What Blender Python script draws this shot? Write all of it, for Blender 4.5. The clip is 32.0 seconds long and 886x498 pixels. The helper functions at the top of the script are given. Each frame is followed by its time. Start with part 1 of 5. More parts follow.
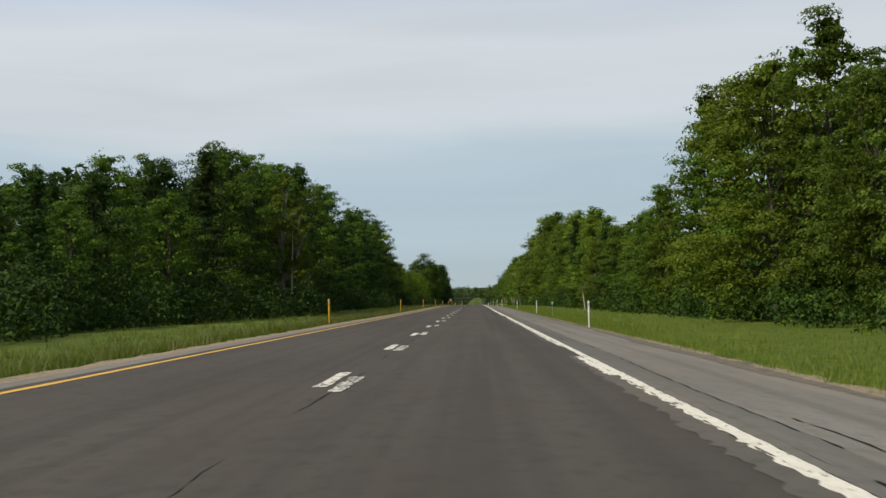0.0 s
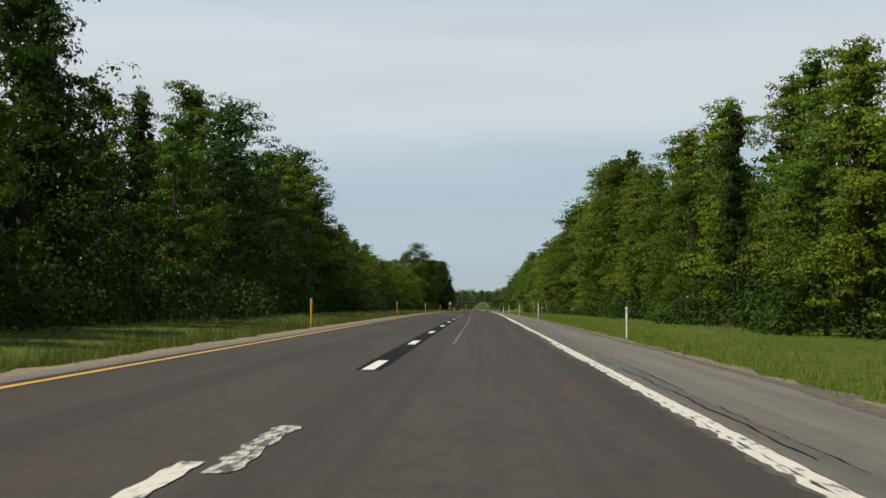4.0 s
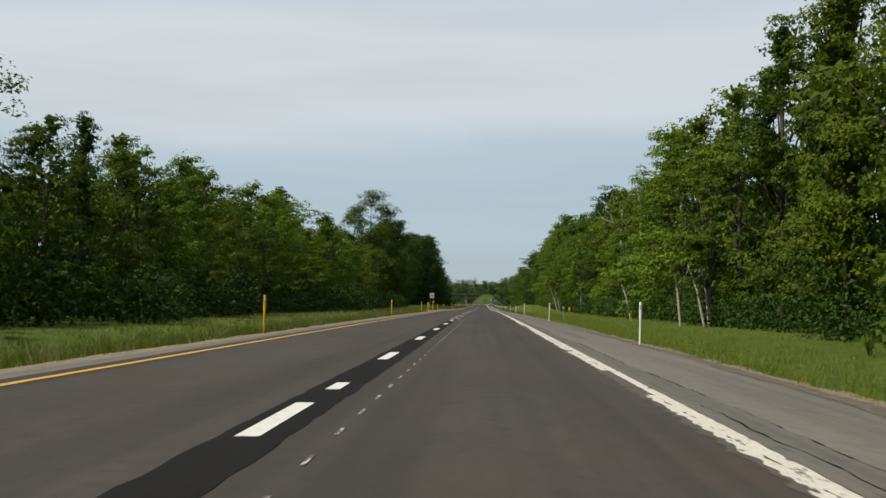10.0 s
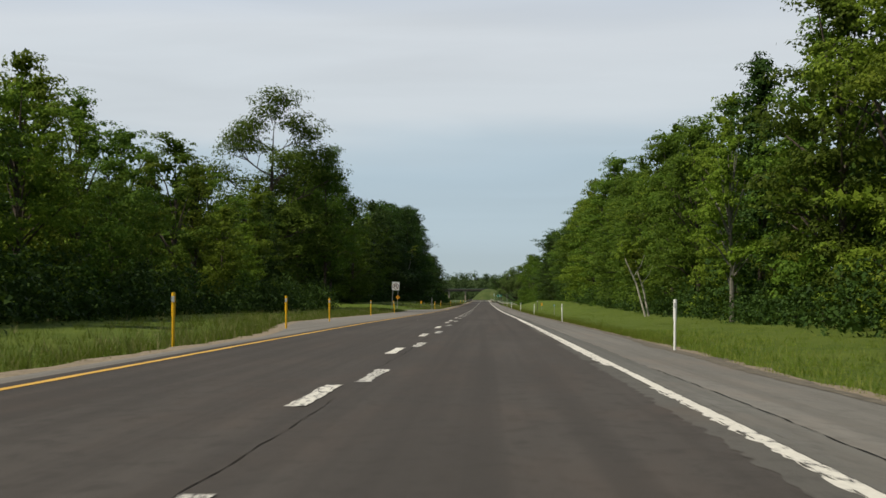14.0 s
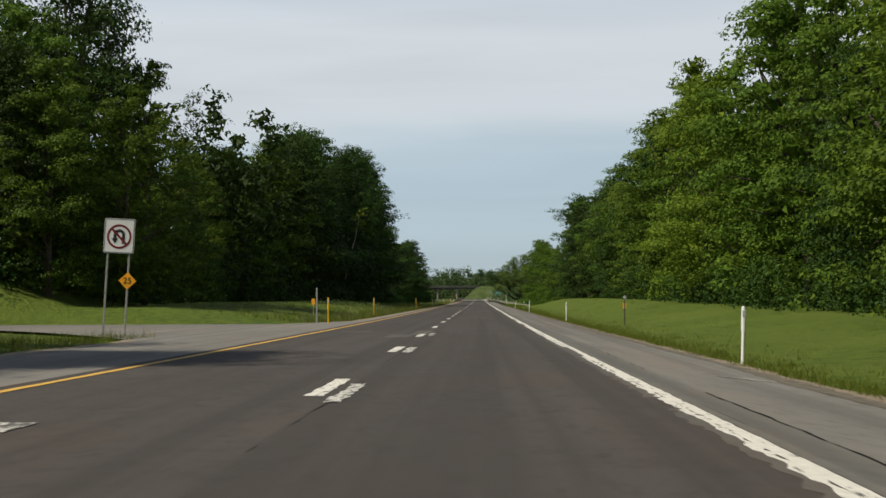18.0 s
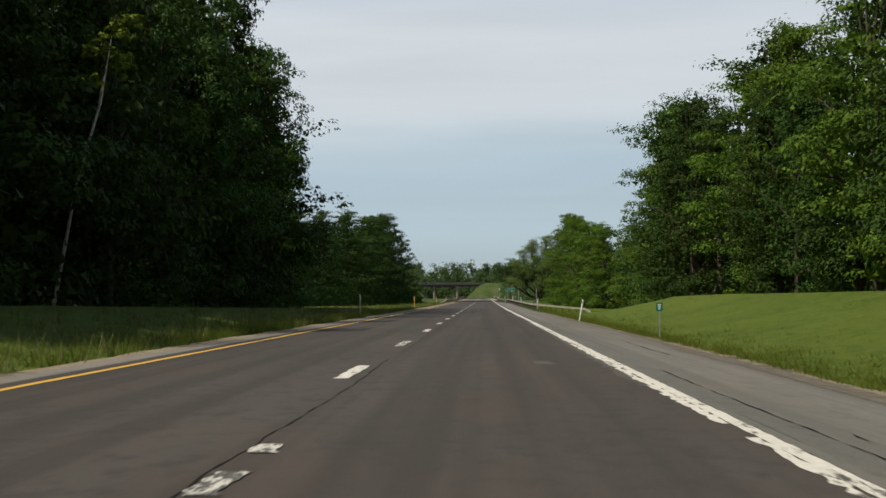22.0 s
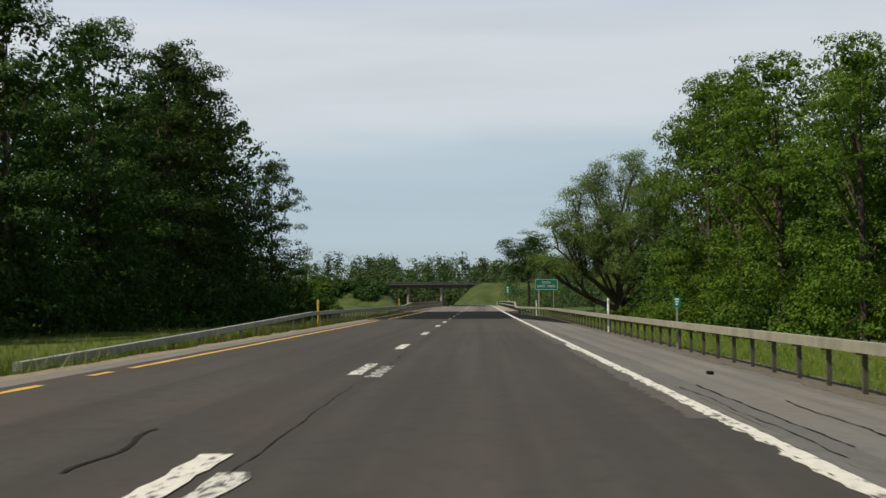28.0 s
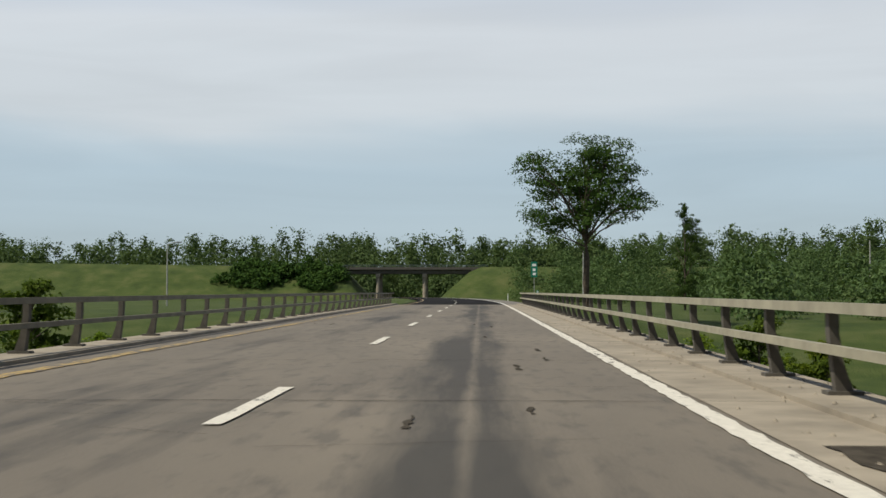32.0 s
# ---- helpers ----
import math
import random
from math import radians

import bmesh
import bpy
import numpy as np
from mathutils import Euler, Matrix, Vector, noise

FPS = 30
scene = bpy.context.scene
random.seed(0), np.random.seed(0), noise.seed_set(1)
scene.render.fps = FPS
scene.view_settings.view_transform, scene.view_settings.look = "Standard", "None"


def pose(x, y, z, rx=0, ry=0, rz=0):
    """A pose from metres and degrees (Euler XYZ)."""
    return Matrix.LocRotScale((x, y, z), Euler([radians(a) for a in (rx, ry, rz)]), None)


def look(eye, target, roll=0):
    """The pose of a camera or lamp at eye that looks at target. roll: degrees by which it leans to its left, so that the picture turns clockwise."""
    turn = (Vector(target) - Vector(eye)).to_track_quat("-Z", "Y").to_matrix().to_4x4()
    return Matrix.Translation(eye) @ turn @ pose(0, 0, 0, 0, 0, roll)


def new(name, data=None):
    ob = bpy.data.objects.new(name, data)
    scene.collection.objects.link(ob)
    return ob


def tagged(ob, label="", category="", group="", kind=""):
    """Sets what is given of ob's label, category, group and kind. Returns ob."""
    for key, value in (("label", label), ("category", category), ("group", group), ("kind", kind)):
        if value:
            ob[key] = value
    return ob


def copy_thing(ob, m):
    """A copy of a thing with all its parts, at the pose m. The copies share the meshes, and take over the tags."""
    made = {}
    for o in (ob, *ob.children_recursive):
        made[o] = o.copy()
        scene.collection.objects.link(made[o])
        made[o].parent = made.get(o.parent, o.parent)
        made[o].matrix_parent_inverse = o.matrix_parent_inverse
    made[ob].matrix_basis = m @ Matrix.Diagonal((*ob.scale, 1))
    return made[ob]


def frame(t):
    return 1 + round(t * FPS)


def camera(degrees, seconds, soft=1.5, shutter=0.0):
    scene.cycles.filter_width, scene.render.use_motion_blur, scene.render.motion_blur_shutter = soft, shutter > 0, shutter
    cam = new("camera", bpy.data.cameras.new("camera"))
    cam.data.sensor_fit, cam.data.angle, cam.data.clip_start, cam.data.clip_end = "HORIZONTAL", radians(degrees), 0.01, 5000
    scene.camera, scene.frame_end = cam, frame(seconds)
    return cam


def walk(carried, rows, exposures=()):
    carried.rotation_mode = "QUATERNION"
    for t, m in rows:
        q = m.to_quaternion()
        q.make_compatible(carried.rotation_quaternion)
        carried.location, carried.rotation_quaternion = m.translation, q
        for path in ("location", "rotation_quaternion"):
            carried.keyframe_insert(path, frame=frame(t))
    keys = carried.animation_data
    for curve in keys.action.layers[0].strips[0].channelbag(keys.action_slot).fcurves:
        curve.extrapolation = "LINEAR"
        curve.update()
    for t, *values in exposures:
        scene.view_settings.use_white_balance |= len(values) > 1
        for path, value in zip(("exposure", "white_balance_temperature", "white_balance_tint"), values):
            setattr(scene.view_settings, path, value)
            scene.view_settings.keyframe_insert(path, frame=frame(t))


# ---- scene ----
cam = camera(37.7, 32.0, shutter=0.08)
PATH = [
    (0, (0.234, 0.000, 0.978), (0.1862, 1.9974, 1.0671), -0.96),
    (0.5, (0.227, 15.540, 1.047), (0.1749, 17.5375, 1.1328), -0.74),
    (1, (0.220, 31.140, 1.117), (0.1660, 33.1373, 1.2059), -0.64),
    (1.5, (0.212, 46.798, 1.186), (0.1573, 48.7953, 1.2738), -0.45),
    (2, (0.205, 62.517, 1.255), (0.1504, 64.5143, 1.3428), -0.27),
    (2.5, (0.198, 78.294, 1.326), (0.1445, 80.2913, 1.4156), -0.37),
    (3, (0.192, 94.131, 1.398), (0.1388, 96.1281, 1.4906), -0.22),
    (3.5, (0.186, 110.027, 1.471), (0.1326, 112.0241, 1.5656), 0.19),
    (5.5, (0.173, 173.895, 1.804), (0.1076, 175.8919, 1.8949), 0.34),
    (6, (0.170, 189.847, 1.890), (0.1099, 191.8441, 1.9793), 0.02),
    (6.5, (0.182, 205.789, 1.972), (0.1217, 207.7860, 2.0628), 0.09),
    (7, (0.195, 221.722, 2.046), (0.1342, 223.7190, 2.1377), 0.20),
    (7.5, (0.207, 237.646, 2.110), (0.1426, 239.6429, 2.2015), 0.22),
    (8, (0.219, 253.561, 2.162), (0.1587, 255.5579, 2.2557), 0.21),
    (8.5, (0.217, 269.425, 2.207), (0.1590, 271.4219, 2.3018), 0.17),
    (9, (0.214, 285.196, 2.245), (0.1497, 287.1931, 2.3298), 0.43),
    (9.5, (0.212, 300.876, 2.276), (0.1470, 302.8730, 2.3637), 0.62),
    (10, (0.209, 316.463, 2.301), (0.1462, 318.4603, 2.3848), 0.55),
    (10.5, (0.200, 331.958, 2.322), (0.1374, 333.9553, 2.4047), 0.28),
    (11, (0.191, 347.361, 2.338), (0.1232, 349.3582, 2.4187), 0.34),
    (11.5, (0.181, 362.672, 2.350), (0.1145, 364.6693, 2.4306), 0.25),
    (12, (0.172, 377.891, 2.357), (0.1040, 379.8884, 2.4347), 0.36),
    (12.5, (0.159, 393.071, 2.360), (0.0917, 395.0683, 2.4383), 0.27),
    (13, (0.146, 408.264, 2.359), (0.0773, 410.2614, 2.4344), 0.47),
    (13.5, (0.133, 423.472, 2.352), (0.0668, 425.4694, 2.4301), 0.30),
    (15.5, (0.092, 484.439, 2.280), (0.0269, 486.4365, 2.3563), -0.22),
    (16, (0.083, 499.715, 2.243), (0.0206, 501.7126, 2.3196), -0.11),
    (16.5, (0.093, 515.031, 2.197), (0.0346, 517.0286, 2.2760), -0.14),
    (17, (0.103, 530.413, 2.144), (0.0465, 532.4107, 2.2206), -0.27),
    (17.5, (0.113, 545.860, 2.089), (0.0547, 547.8576, 2.1669), -0.28),
    (18, (0.124, 561.373, 2.036), (0.0682, 563.3707, 2.1134), -0.14),
    (18.5, (0.133, 576.953, 1.988), (0.0780, 578.9507, 2.0671), -0.30),
    (19, (0.143, 592.598, 1.951), (0.0905, 594.5958, 2.0284), -0.44),
    (19.5, (0.153, 608.308, 1.927), (0.1014, 610.3057, 2.0073), -0.56),
    (20, (0.163, 624.085, 1.912), (0.1116, 626.0828, 1.9900), -0.66),
    (20.5, (0.157, 639.890, 1.905), (0.1023, 641.8875, 1.9893), -0.57),
    (21, (0.151, 655.686, 1.904), (0.0907, 657.6835, 1.9839), -0.47),
    (21.5, (0.145, 671.472, 1.908), (0.0790, 673.4691, 1.9923), -0.49),
    (22, (0.139, 687.250, 1.914), (0.0756, 689.2475, 1.9911), -0.32),
    (22.5, (0.156, 703.019, 1.921), (0.1055, 705.0168, 1.9986), -0.37),
    (23, (0.173, 718.778, 1.928), (0.1183, 720.7756, 2.0092), -0.75),
    (23.5, (0.190, 734.528, 1.933), (0.1386, 736.5256, 2.0160), -0.47),
    (24, (0.207, 750.269, 1.940), (0.1505, 752.2666, 2.0206), -0.38),
    (24.5, (0.212, 765.999, 1.948), (0.1509, 767.9962, 2.0352), -0.04),
    (25, (0.216, 781.716, 1.958), (0.1580, 783.7135, 2.0398), 0.35),
    (25.5, (0.220, 797.419, 1.971), (0.1571, 799.4165, 2.0493), 0.25),
    (27.5, (0.115, 860.100, 2.068), (0.0559, 862.0973, 2.1545), -0.21),
    (28, (0.078, 875.736, 2.105), (0.0205, 877.7333, 2.1914), -0.33),
    (28.5, (0.094, 891.325, 2.146), (0.0388, 893.3223, 2.2332), -0.37),
    (29, (0.109, 906.829, 2.190), (0.0543, 908.8264, 2.2757), -0.42),
    (29.5, (0.125, 922.251, 2.236), (0.0659, 924.2479, 2.3304), -0.41),
    (30, (0.141, 937.588, 2.284), (0.0810, 939.5852, 2.3716), 0.01),
    (30.5, (0.175, 952.842, 2.334), (0.1123, 954.8395, 2.4117), 0.12),
    (31, (0.209, 968.013, 2.385), (0.1428, 970.0104, 2.4615), 0.29),
    (31.5, (0.243, 983.100, 2.437), (0.1831, 985.0972, 2.5239), 0.80),
    (32, (0.276, 998.103, 2.491), (0.2187, 1000.1008, 2.5637), 0.02),
]
walk(cam, [(t, look(eye, target, roll)) for t, eye, target, roll in PATH])

# ---------------------------------------------------------------- light
SUN_EL, SUN_AZ = radians(52), radians(-114)          # high sun over the left-hand woods
world = bpy.data.worlds.new("sky_world")
scene.world = world
world.use_nodes = True
wn, wl = world.node_tree.nodes, world.node_tree.links
wn.clear()
sky = wn.new("ShaderNodeTexSky")
sky.sky_type, sky.sun_disc = "NISHITA", False
sky.sun_elevation, sky.sun_rotation = SUN_EL, SUN_AZ
sky.air_density, sky.dust_density, sky.ozone_density = 1.0, 1.0, 1.0
tc = wn.new("ShaderNodeTexCoord")
mp = wn.new("ShaderNodeMapping")
mp.inputs["Scale"].default_value = (1.0, 1.0, 6.0)
mp.inputs["Rotation"].default_value = (0.05, 0.03, 0.0)
wisp = wn.new("ShaderNodeTexNoise")
wisp.inputs["Scale"].default_value, wisp.inputs["Detail"].default_value = 1.7, 8.0
wisp.inputs["Roughness"].default_value, wisp.inputs["Distortion"].default_value = 0.5, 0.5
sep = wn.new("ShaderNodeSeparateXYZ")
lift = wn.new("ShaderNodeMath")
lift.operation = "MULTIPLY_ADD"
lift.inputs[1].default_value = 0.09
veil = wn.new("ShaderNodeValToRGB")          # thin high cloud over haze: colour by height above the horizon
STOPS = ((0.03, (0.445, 0.53, 0.55)), (0.09, (0.445, 0.545, 0.60)), (0.150, (0.46, 0.575, 0.655)), (0.168, (0.51, 0.61, 0.68)), (0.190, (0.64, 0.695, 0.735)), (0.245, (0.66, 0.705, 0.745)), (0.30, (0.54, 0.62, 0.735)), (0.55, (0.25, 0.30, 0.385)), (1.0, (0.145, 0.18, 0.245)))
while len(veil.color_ramp.elements) < len(STOPS):
    veil.color_ramp.elements.new(0.5)
for e, (p, c) in zip(veil.color_ramp.elements, STOPS):
    e.position, e.color = p, (*c, 1)
dim = wn.new("ShaderNodeVectorMath")
dim.operation = "SCALE"
dim.inputs[3].default_value = 0.07
skymix = wn.new("ShaderNodeMix")
skymix.data_type = "RGBA"
skymix.inputs[0].default_value = 0.93
bg = wn.new("ShaderNodeBackground")
bg.inputs["Strength"].default_value = 1.0
wout = wn.new("ShaderNodeOutputWorld")
wl.new(tc.outputs["Generated"], mp.inputs["Vector"])
wl.new(mp.outputs["Vector"], wisp.inputs["Vector"])
wl.new(tc.outputs["Generated"], sep.inputs["Vector"])
wl.new(wisp.outputs["Fac"], lift.inputs[0])
wl.new(sep.outputs["Z"], lift.inputs[2])
wl.new(lift.outputs[0], veil.inputs["Fac"])
wl.new(sky.outputs["Color"], dim.inputs[0])
wl.new(dim.outputs[0], skymix.inputs[6])
streak = wn.new("ShaderNodeTexNoise")
streak.inputs["Scale"].default_value, streak.inputs["Detail"].default_value, streak.inputs["Distortion"].default_value = 3.2, 7.0, 0.8
smp = wn.new("ShaderNodeMapping")
smp.inputs["Scale"].default_value, smp.inputs["Rotation"].default_value = (1.0, 1.0, 9.0), (0.0, 0.12, 0.0)
thin = wn.new("ShaderNodeMapRange")
thin.inputs["From Min"].default_value, thin.inputs["From Max"].default_value = 0.3, 0.7
thin.inputs["To Min"].default_value, thin.inputs["To Max"].default_value = 0.955, 1.045
tone = wn.new("ShaderNodeVectorMath")
tone.operation = "SCALE"
wl.new(tc.outputs["Generated"], smp.inputs["Vector"])
wl.new(smp.outputs["Vector"], streak.inputs["Vector"])
wl.new(streak.outputs["Fac"], thin.inputs["Value"])
wl.new(veil.outputs["Color"], tone.inputs[0])
wl.new(thin.outputs["Result"], tone.inputs[3])
wl.new(tone.outputs[0], skymix.inputs[7])
wl.new(skymix.outputs[2], bg.inputs["Color"])
wl.new(bg.outputs["Background"], wout.inputs["Surface"])

sun_data = bpy.data.lights.new("sun", "SUN")
sun_data.energy, sun_data.angle, sun_data.color = 4.85, radians(0.6), (1.0, 0.93, 0.77)
sun = new("sun", sun_data)
sun.matrix_basis = look((math.sin(SUN_AZ) * math.cos(SUN_EL) * 100, math.cos(SUN_AZ) * math.cos(SUN_EL) * 100, math.sin(SUN_EL) * 100), (0, 0, 0))
scene.view_settings.exposure = 0.0


# ---------------------------------------------------------------- materials
def material(name, build):
    m = bpy.data.materials.new(name)
    m.use_nodes = True
    n, l = m.node_tree.nodes, m.node_tree.links
    build(n, l, n["Principled BSDF"])
    return m


def noise_tex(n, l, scale, detail=4.0, stretch=(1, 1, 1), rough=0.6, coords="Object"):
    t = n.new("ShaderNodeTexCoord")
    mpg = n.new("ShaderNodeMapping")
    mpg.inputs["Scale"].default_value = stretch
    x = n.new("ShaderNodeTexNoise")
    x.inputs["Scale"].default_value, x.inputs["Detail"].default_value, x.inputs["Roughness"].default_value = scale, detail, rough
    l.new(t.outputs[coords], mpg.inputs["Vector"])
    l.new(mpg.outputs["Vector"], x.inputs["Vector"])
    return x.outputs["Fac"]


def ramp_of(n, l, fac, stops):
    r = n.new("ShaderNodeValToRGB")
    while len(r.color_ramp.elements) < len(stops):
        r.color_ramp.elements.new(0.5)
    for e, (p, c) in zip(r.color_ramp.elements, stops):
        e.position, e.color = p, (*c, 1) if len(c) == 3 else c
    l.new(fac, r.inputs["Fac"])
    return r.outputs["Color"]


def mix_rgb(n, l, fac, a, b, mode="MIX"):
    m = n.new("ShaderNodeMix")
    m.data_type, m.blend_type = "RGBA", mode
    for sock, v in ((m.inputs[0], fac), (m.inputs[6], a), (m.inputs[7], b)):
        if isinstance(v, (int, float)):
            sock.default_value = v
        elif isinstance(v, tuple):
            sock.default_value = (*v, 1)
        else:
            l.new(v, sock)
    return m.outputs[2]


def bump_of(n, l, p, fac, strength, dist=0.01):
    b = n.new("ShaderNodeBump")
    b.inputs["Strength"].default_value, b.inputs["Distance"].default_value = strength, dist
    l.new(fac, b.inputs["Height"])
    l.new(b.outputs["Normal"], p.inputs["Normal"])


def asphalt(name, dark, light, streak=True, gloss=0.15):
    def build(n, l, p):
        grain = noise_tex(n, l, 90, 3)
        base = ramp_of(n, l, grain, [(0.3, tuple(c * 0.75 for c in dark)), (0.7, tuple(c * 1.3 for c in dark))])
        wide = noise_tex(n, l, 0.35, 5, (1.0, 0.22, 1.0))
        base = mix_rgb(n, l, ramp_of(n, l, wide, [(0.42, (0, 0, 0)), (0.68, (0.8, 0.8, 0.8))]), base, light)
        spots = noise_tex(n, l, 4.5, 6, (1.0, 0.6, 1.0), 0.7)
        base = mix_rgb(n, l, ramp_of(n, l, spots, [(0.36, (0.6, 0.6, 0.6)), (0.5, (0, 0, 0))]), base, tuple(c * 0.7 for c in dark))
        rust = noise_tex(n, l, 0.7, 4, (1.0, 0.35, 1.0))
        base = mix_rgb(n, l, ramp_of(n, l, rust, [(0.48, (0, 0, 0)), (0.7, (0.45, 0.45, 0.45))]), base, (light[0] * 1.05, light[1] * 0.88, light[2] * 0.78))
        if streak:
            lane = noise_tex(n, l, 1.1, 3, (1.6, 0.012, 1.0))
            base = mix_rgb(n, l, ramp_of(n, l, lane, [(0.40, (0.55, 0.55, 0.55)), (0.55, (0, 0, 0))]), base, tuple(c * 0.72 for c in dark))
        l.new(base, p.inputs["Base Color"])
        p.inputs["Roughness"].default_value = 0.86
        p.inputs["Specular IOR Level"].default_value = gloss
        bump_of(n, l, p, grain, 0.35, 0.006)
    return material(name, build)


def plain(name, col, rough=0.6, metal=0.0, vary=0.25, scale=6.0, spec=0.4, bump=0.1):
    def build(n, l, p):
        f = noise_tex(n, l, scale, 5)
        l.new(ramp_of(n, l, f, [(0.3, tuple(c * (1 - vary) for c in col)), (0.7, tuple(min(1, c * (1 + vary * 0.6)) for c in col))]), p.inputs["Base Color"])
        p.inputs["Roughness"].default_value, p.inputs["Metallic"].default_value = rough, metal
        p.inputs["Specular IOR Level"].default_value = spec
        if bump:
            bump_of(n, l, p, noise_tex(n, l, scale * 6, 3), bump, 0.004)
    return material(name, build)


def worn_paint(name, col, under, amount, scale=6.0):
    """Road paint with chips that lay bare the pavement."""
    def build(n, l, p):
        chips = noise_tex(n, l, scale, 9, (1.5, 0.5, 1.0), 0.74)
        big = noise_tex(n, l, 0.22, 3)
        add = n.new("ShaderNodeMath")
        add.operation = "MULTIPLY_ADD"
        l.new(big, add.inputs[0])
        add.inputs[1].default_value = 0.22
        l.new(chips, add.inputs[2])
        mask = ramp_of(n, l, add.outputs[0], [(amount, (0, 0, 0)), (amount + 0.02, (1, 1, 1))])
        grime = noise_tex(n, l, 14, 4)
        paint = ramp_of(n, l, grime, [(0.25, tuple(c * 0.72 for c in col)), (0.7, col)])
        l.new(mix_rgb(n, l, mask, paint, under), p.inputs["Base Color"])
        p.inputs["Roughness"].default_value = 0.7
    return material(name, build)


def leaf_mat(name, a, b, c, through_share=0.30):
    def build(n, l, p):
        g = n.new("ShaderNodeNewGeometry")
        oi = n.new("ShaderNodeObjectInfo")
        col = ramp_of(n, l, g.outputs["Random Per Island"], [(0.0, a), (0.55, b), (1.0, c)])
        hsv = n.new("ShaderNodeHueSaturation")
        mr = n.new("ShaderNodeMapRange")
        mr.inputs["To Min"].default_value, mr.inputs["To Max"].default_value = 0.68, 1.32
        l.new(oi.outputs["Random"], mr.inputs["Value"])
        l.new(mr.outputs["Result"], hsv.inputs["Value"])
        mh = n.new("ShaderNodeMapRange")
        mh.inputs["To Min"].default_value, mh.inputs["To Max"].default_value = 0.485, 0.512
        l.new(oi.outputs["Random"], mh.inputs["Value"])
        l.new(mh.outputs["Result"], hsv.inputs["Hue"])
        l.new(col, hsv.inputs["Color"])
        l.new(hsv.outputs["Color"], p.inputs["Base Color"])
        p.inputs["Roughness"].default_value = 0.6
        p.inputs["Specular IOR Level"].default_value = 0.07
        tr = n.new("ShaderNodeBsdfTranslucent")
        l.new(mix_rgb(n, l, 0.5, hsv.outputs["Color"], (0.11, 0.175, 0.018)), tr.inputs["Color"])
        ms = n.new("ShaderNodeMixShader")
        ms.inputs[0].default_value = through_share
        l.new(p.outputs["BSDF"], ms.inputs[1])
        l.new(tr.outputs["BSDF"], ms.inputs[2])
        l.new(ms.outputs["Shader"], n["Material Output"].inputs["Surface"])
    return material(name, build)


M_ROAD = asphalt("asphalt_lane", (0.0555, 0.049, 0.0437), (0.076, 0.0675, 0.0605))
M_SHOULDER = asphalt("asphalt_shoulder", (0.150, 0.142, 0.128), (0.205, 0.195, 0.176), True)
M_FRESH = asphalt("asphalt_fresh", (0.0100, 0.0094, 0.0096), (0.0142, 0.0132, 0.0134), True, 0.06)
M_STRIP = asphalt("asphalt_strip", (0.0135, 0.0132, 0.0132), (0.018, 0.0175, 0.017), False, 0.06)
M_SHOULDER_IN = asphalt("asphalt_shoulder_inner", (0.118, 0.115, 0.105), (0.158, 0.152, 0.138), True)
M_PATCH = asphalt("asphalt_bared", (0.085, 0.080, 0.072), (0.11, 0.104, 0.093), False)
M_SCUFF = plain("worn_dark_scuff", (0.060, 0.052, 0.042), 0.9, 0, 0.5, 8.0, 0.05)
M_SEAM = plain("dark_open_seam", (0.026, 0.023, 0.020), 0.9, 0, 0.4, 5.0, 0.05)
M_SEAL = plain("crack_sealant", (0.015, 0.014, 0.013), 0.85, 0, 0.3, 6.0, 0.05)


def build_deck(n, l, p):
    grain = noise_tex(n, l, 60, 4)
    base = ramp_of(n, l, grain, [(0.3, (0.104, 0.089, 0.072)), (0.7, (0.152, 0.131, 0.104))])
    wide = noise_tex(n, l, 0.5, 5, (1.0, 0.3, 1.0))
    base = mix_rgb(n, l, ramp_of(n, l, wide, [(0.4, (0, 0, 0)), (0.7, (0.7, 0.7, 0.7))]), base, (0.178, 0.153, 0.120))
    fine = noise_tex(n, l, 5.0, 6, (1.0, 0.25, 1.0))
    base = mix_rgb(n, l, ramp_of(n, l, fine, [(0.52, (0, 0, 0)), (0.66, (0.55, 0.55, 0.55))]), base, (0.062, 0.056, 0.048))
    # tyre rubber lies in bands along the wheel tracks and trails off between them
    co = n.new("ShaderNodeTexCoord")
    sx = n.new("ShaderNodeSeparateXYZ")
    l.new(co.outputs["Object"], sx.inputs["Vector"])
    mr = n.new("ShaderNodeMapRange")
    mr.inputs["From Min"].default_value, mr.inputs["From Max"].default_value = -6.0, 3.0
    l.new(sx.outputs["X"], mr.inputs["Value"])
    g = lambda v: (v, v, v)
    band = ramp_of(n, l, mr.outputs["Result"], [(0.10, g(0.10)), (0.24, g(0.25)), (0.33, g(0.55)), (0.42, g(0.16)), (0.53, g(0.10)), (0.60, g(0.35)), (0.655, g(0.75)), (0.675, g(0.80)), (0.688, g(0.30)), (0.70, g(0.75)), (0.725, g(0.62)), (0.76, g(0.18)), (0.88, g(0.05))])
    rub = noise_tex(n, l, 0.9, 6, (1.1, 0.085, 1.0), 0.62)
    total = n.new("ShaderNodeMath")
    total.operation = "MULTIPLY_ADD"
    l.new(band, total.inputs[0])
    total.inputs[1].default_value = 0.34
    l.new(rub, total.inputs[2])
    base = mix_rgb(n, l, ramp_of(n, l, total.outputs[0], [(0.60, (0, 0, 0)), (0.80, (0.86, 0.86, 0.86))]), base, (0.030, 0.027, 0.024))
    l.new(base, p.inputs["Base Color"])
    p.inputs["Roughness"].default_value = 0.8
    bump_of(n, l, p, grain, 0.25, 0.005)


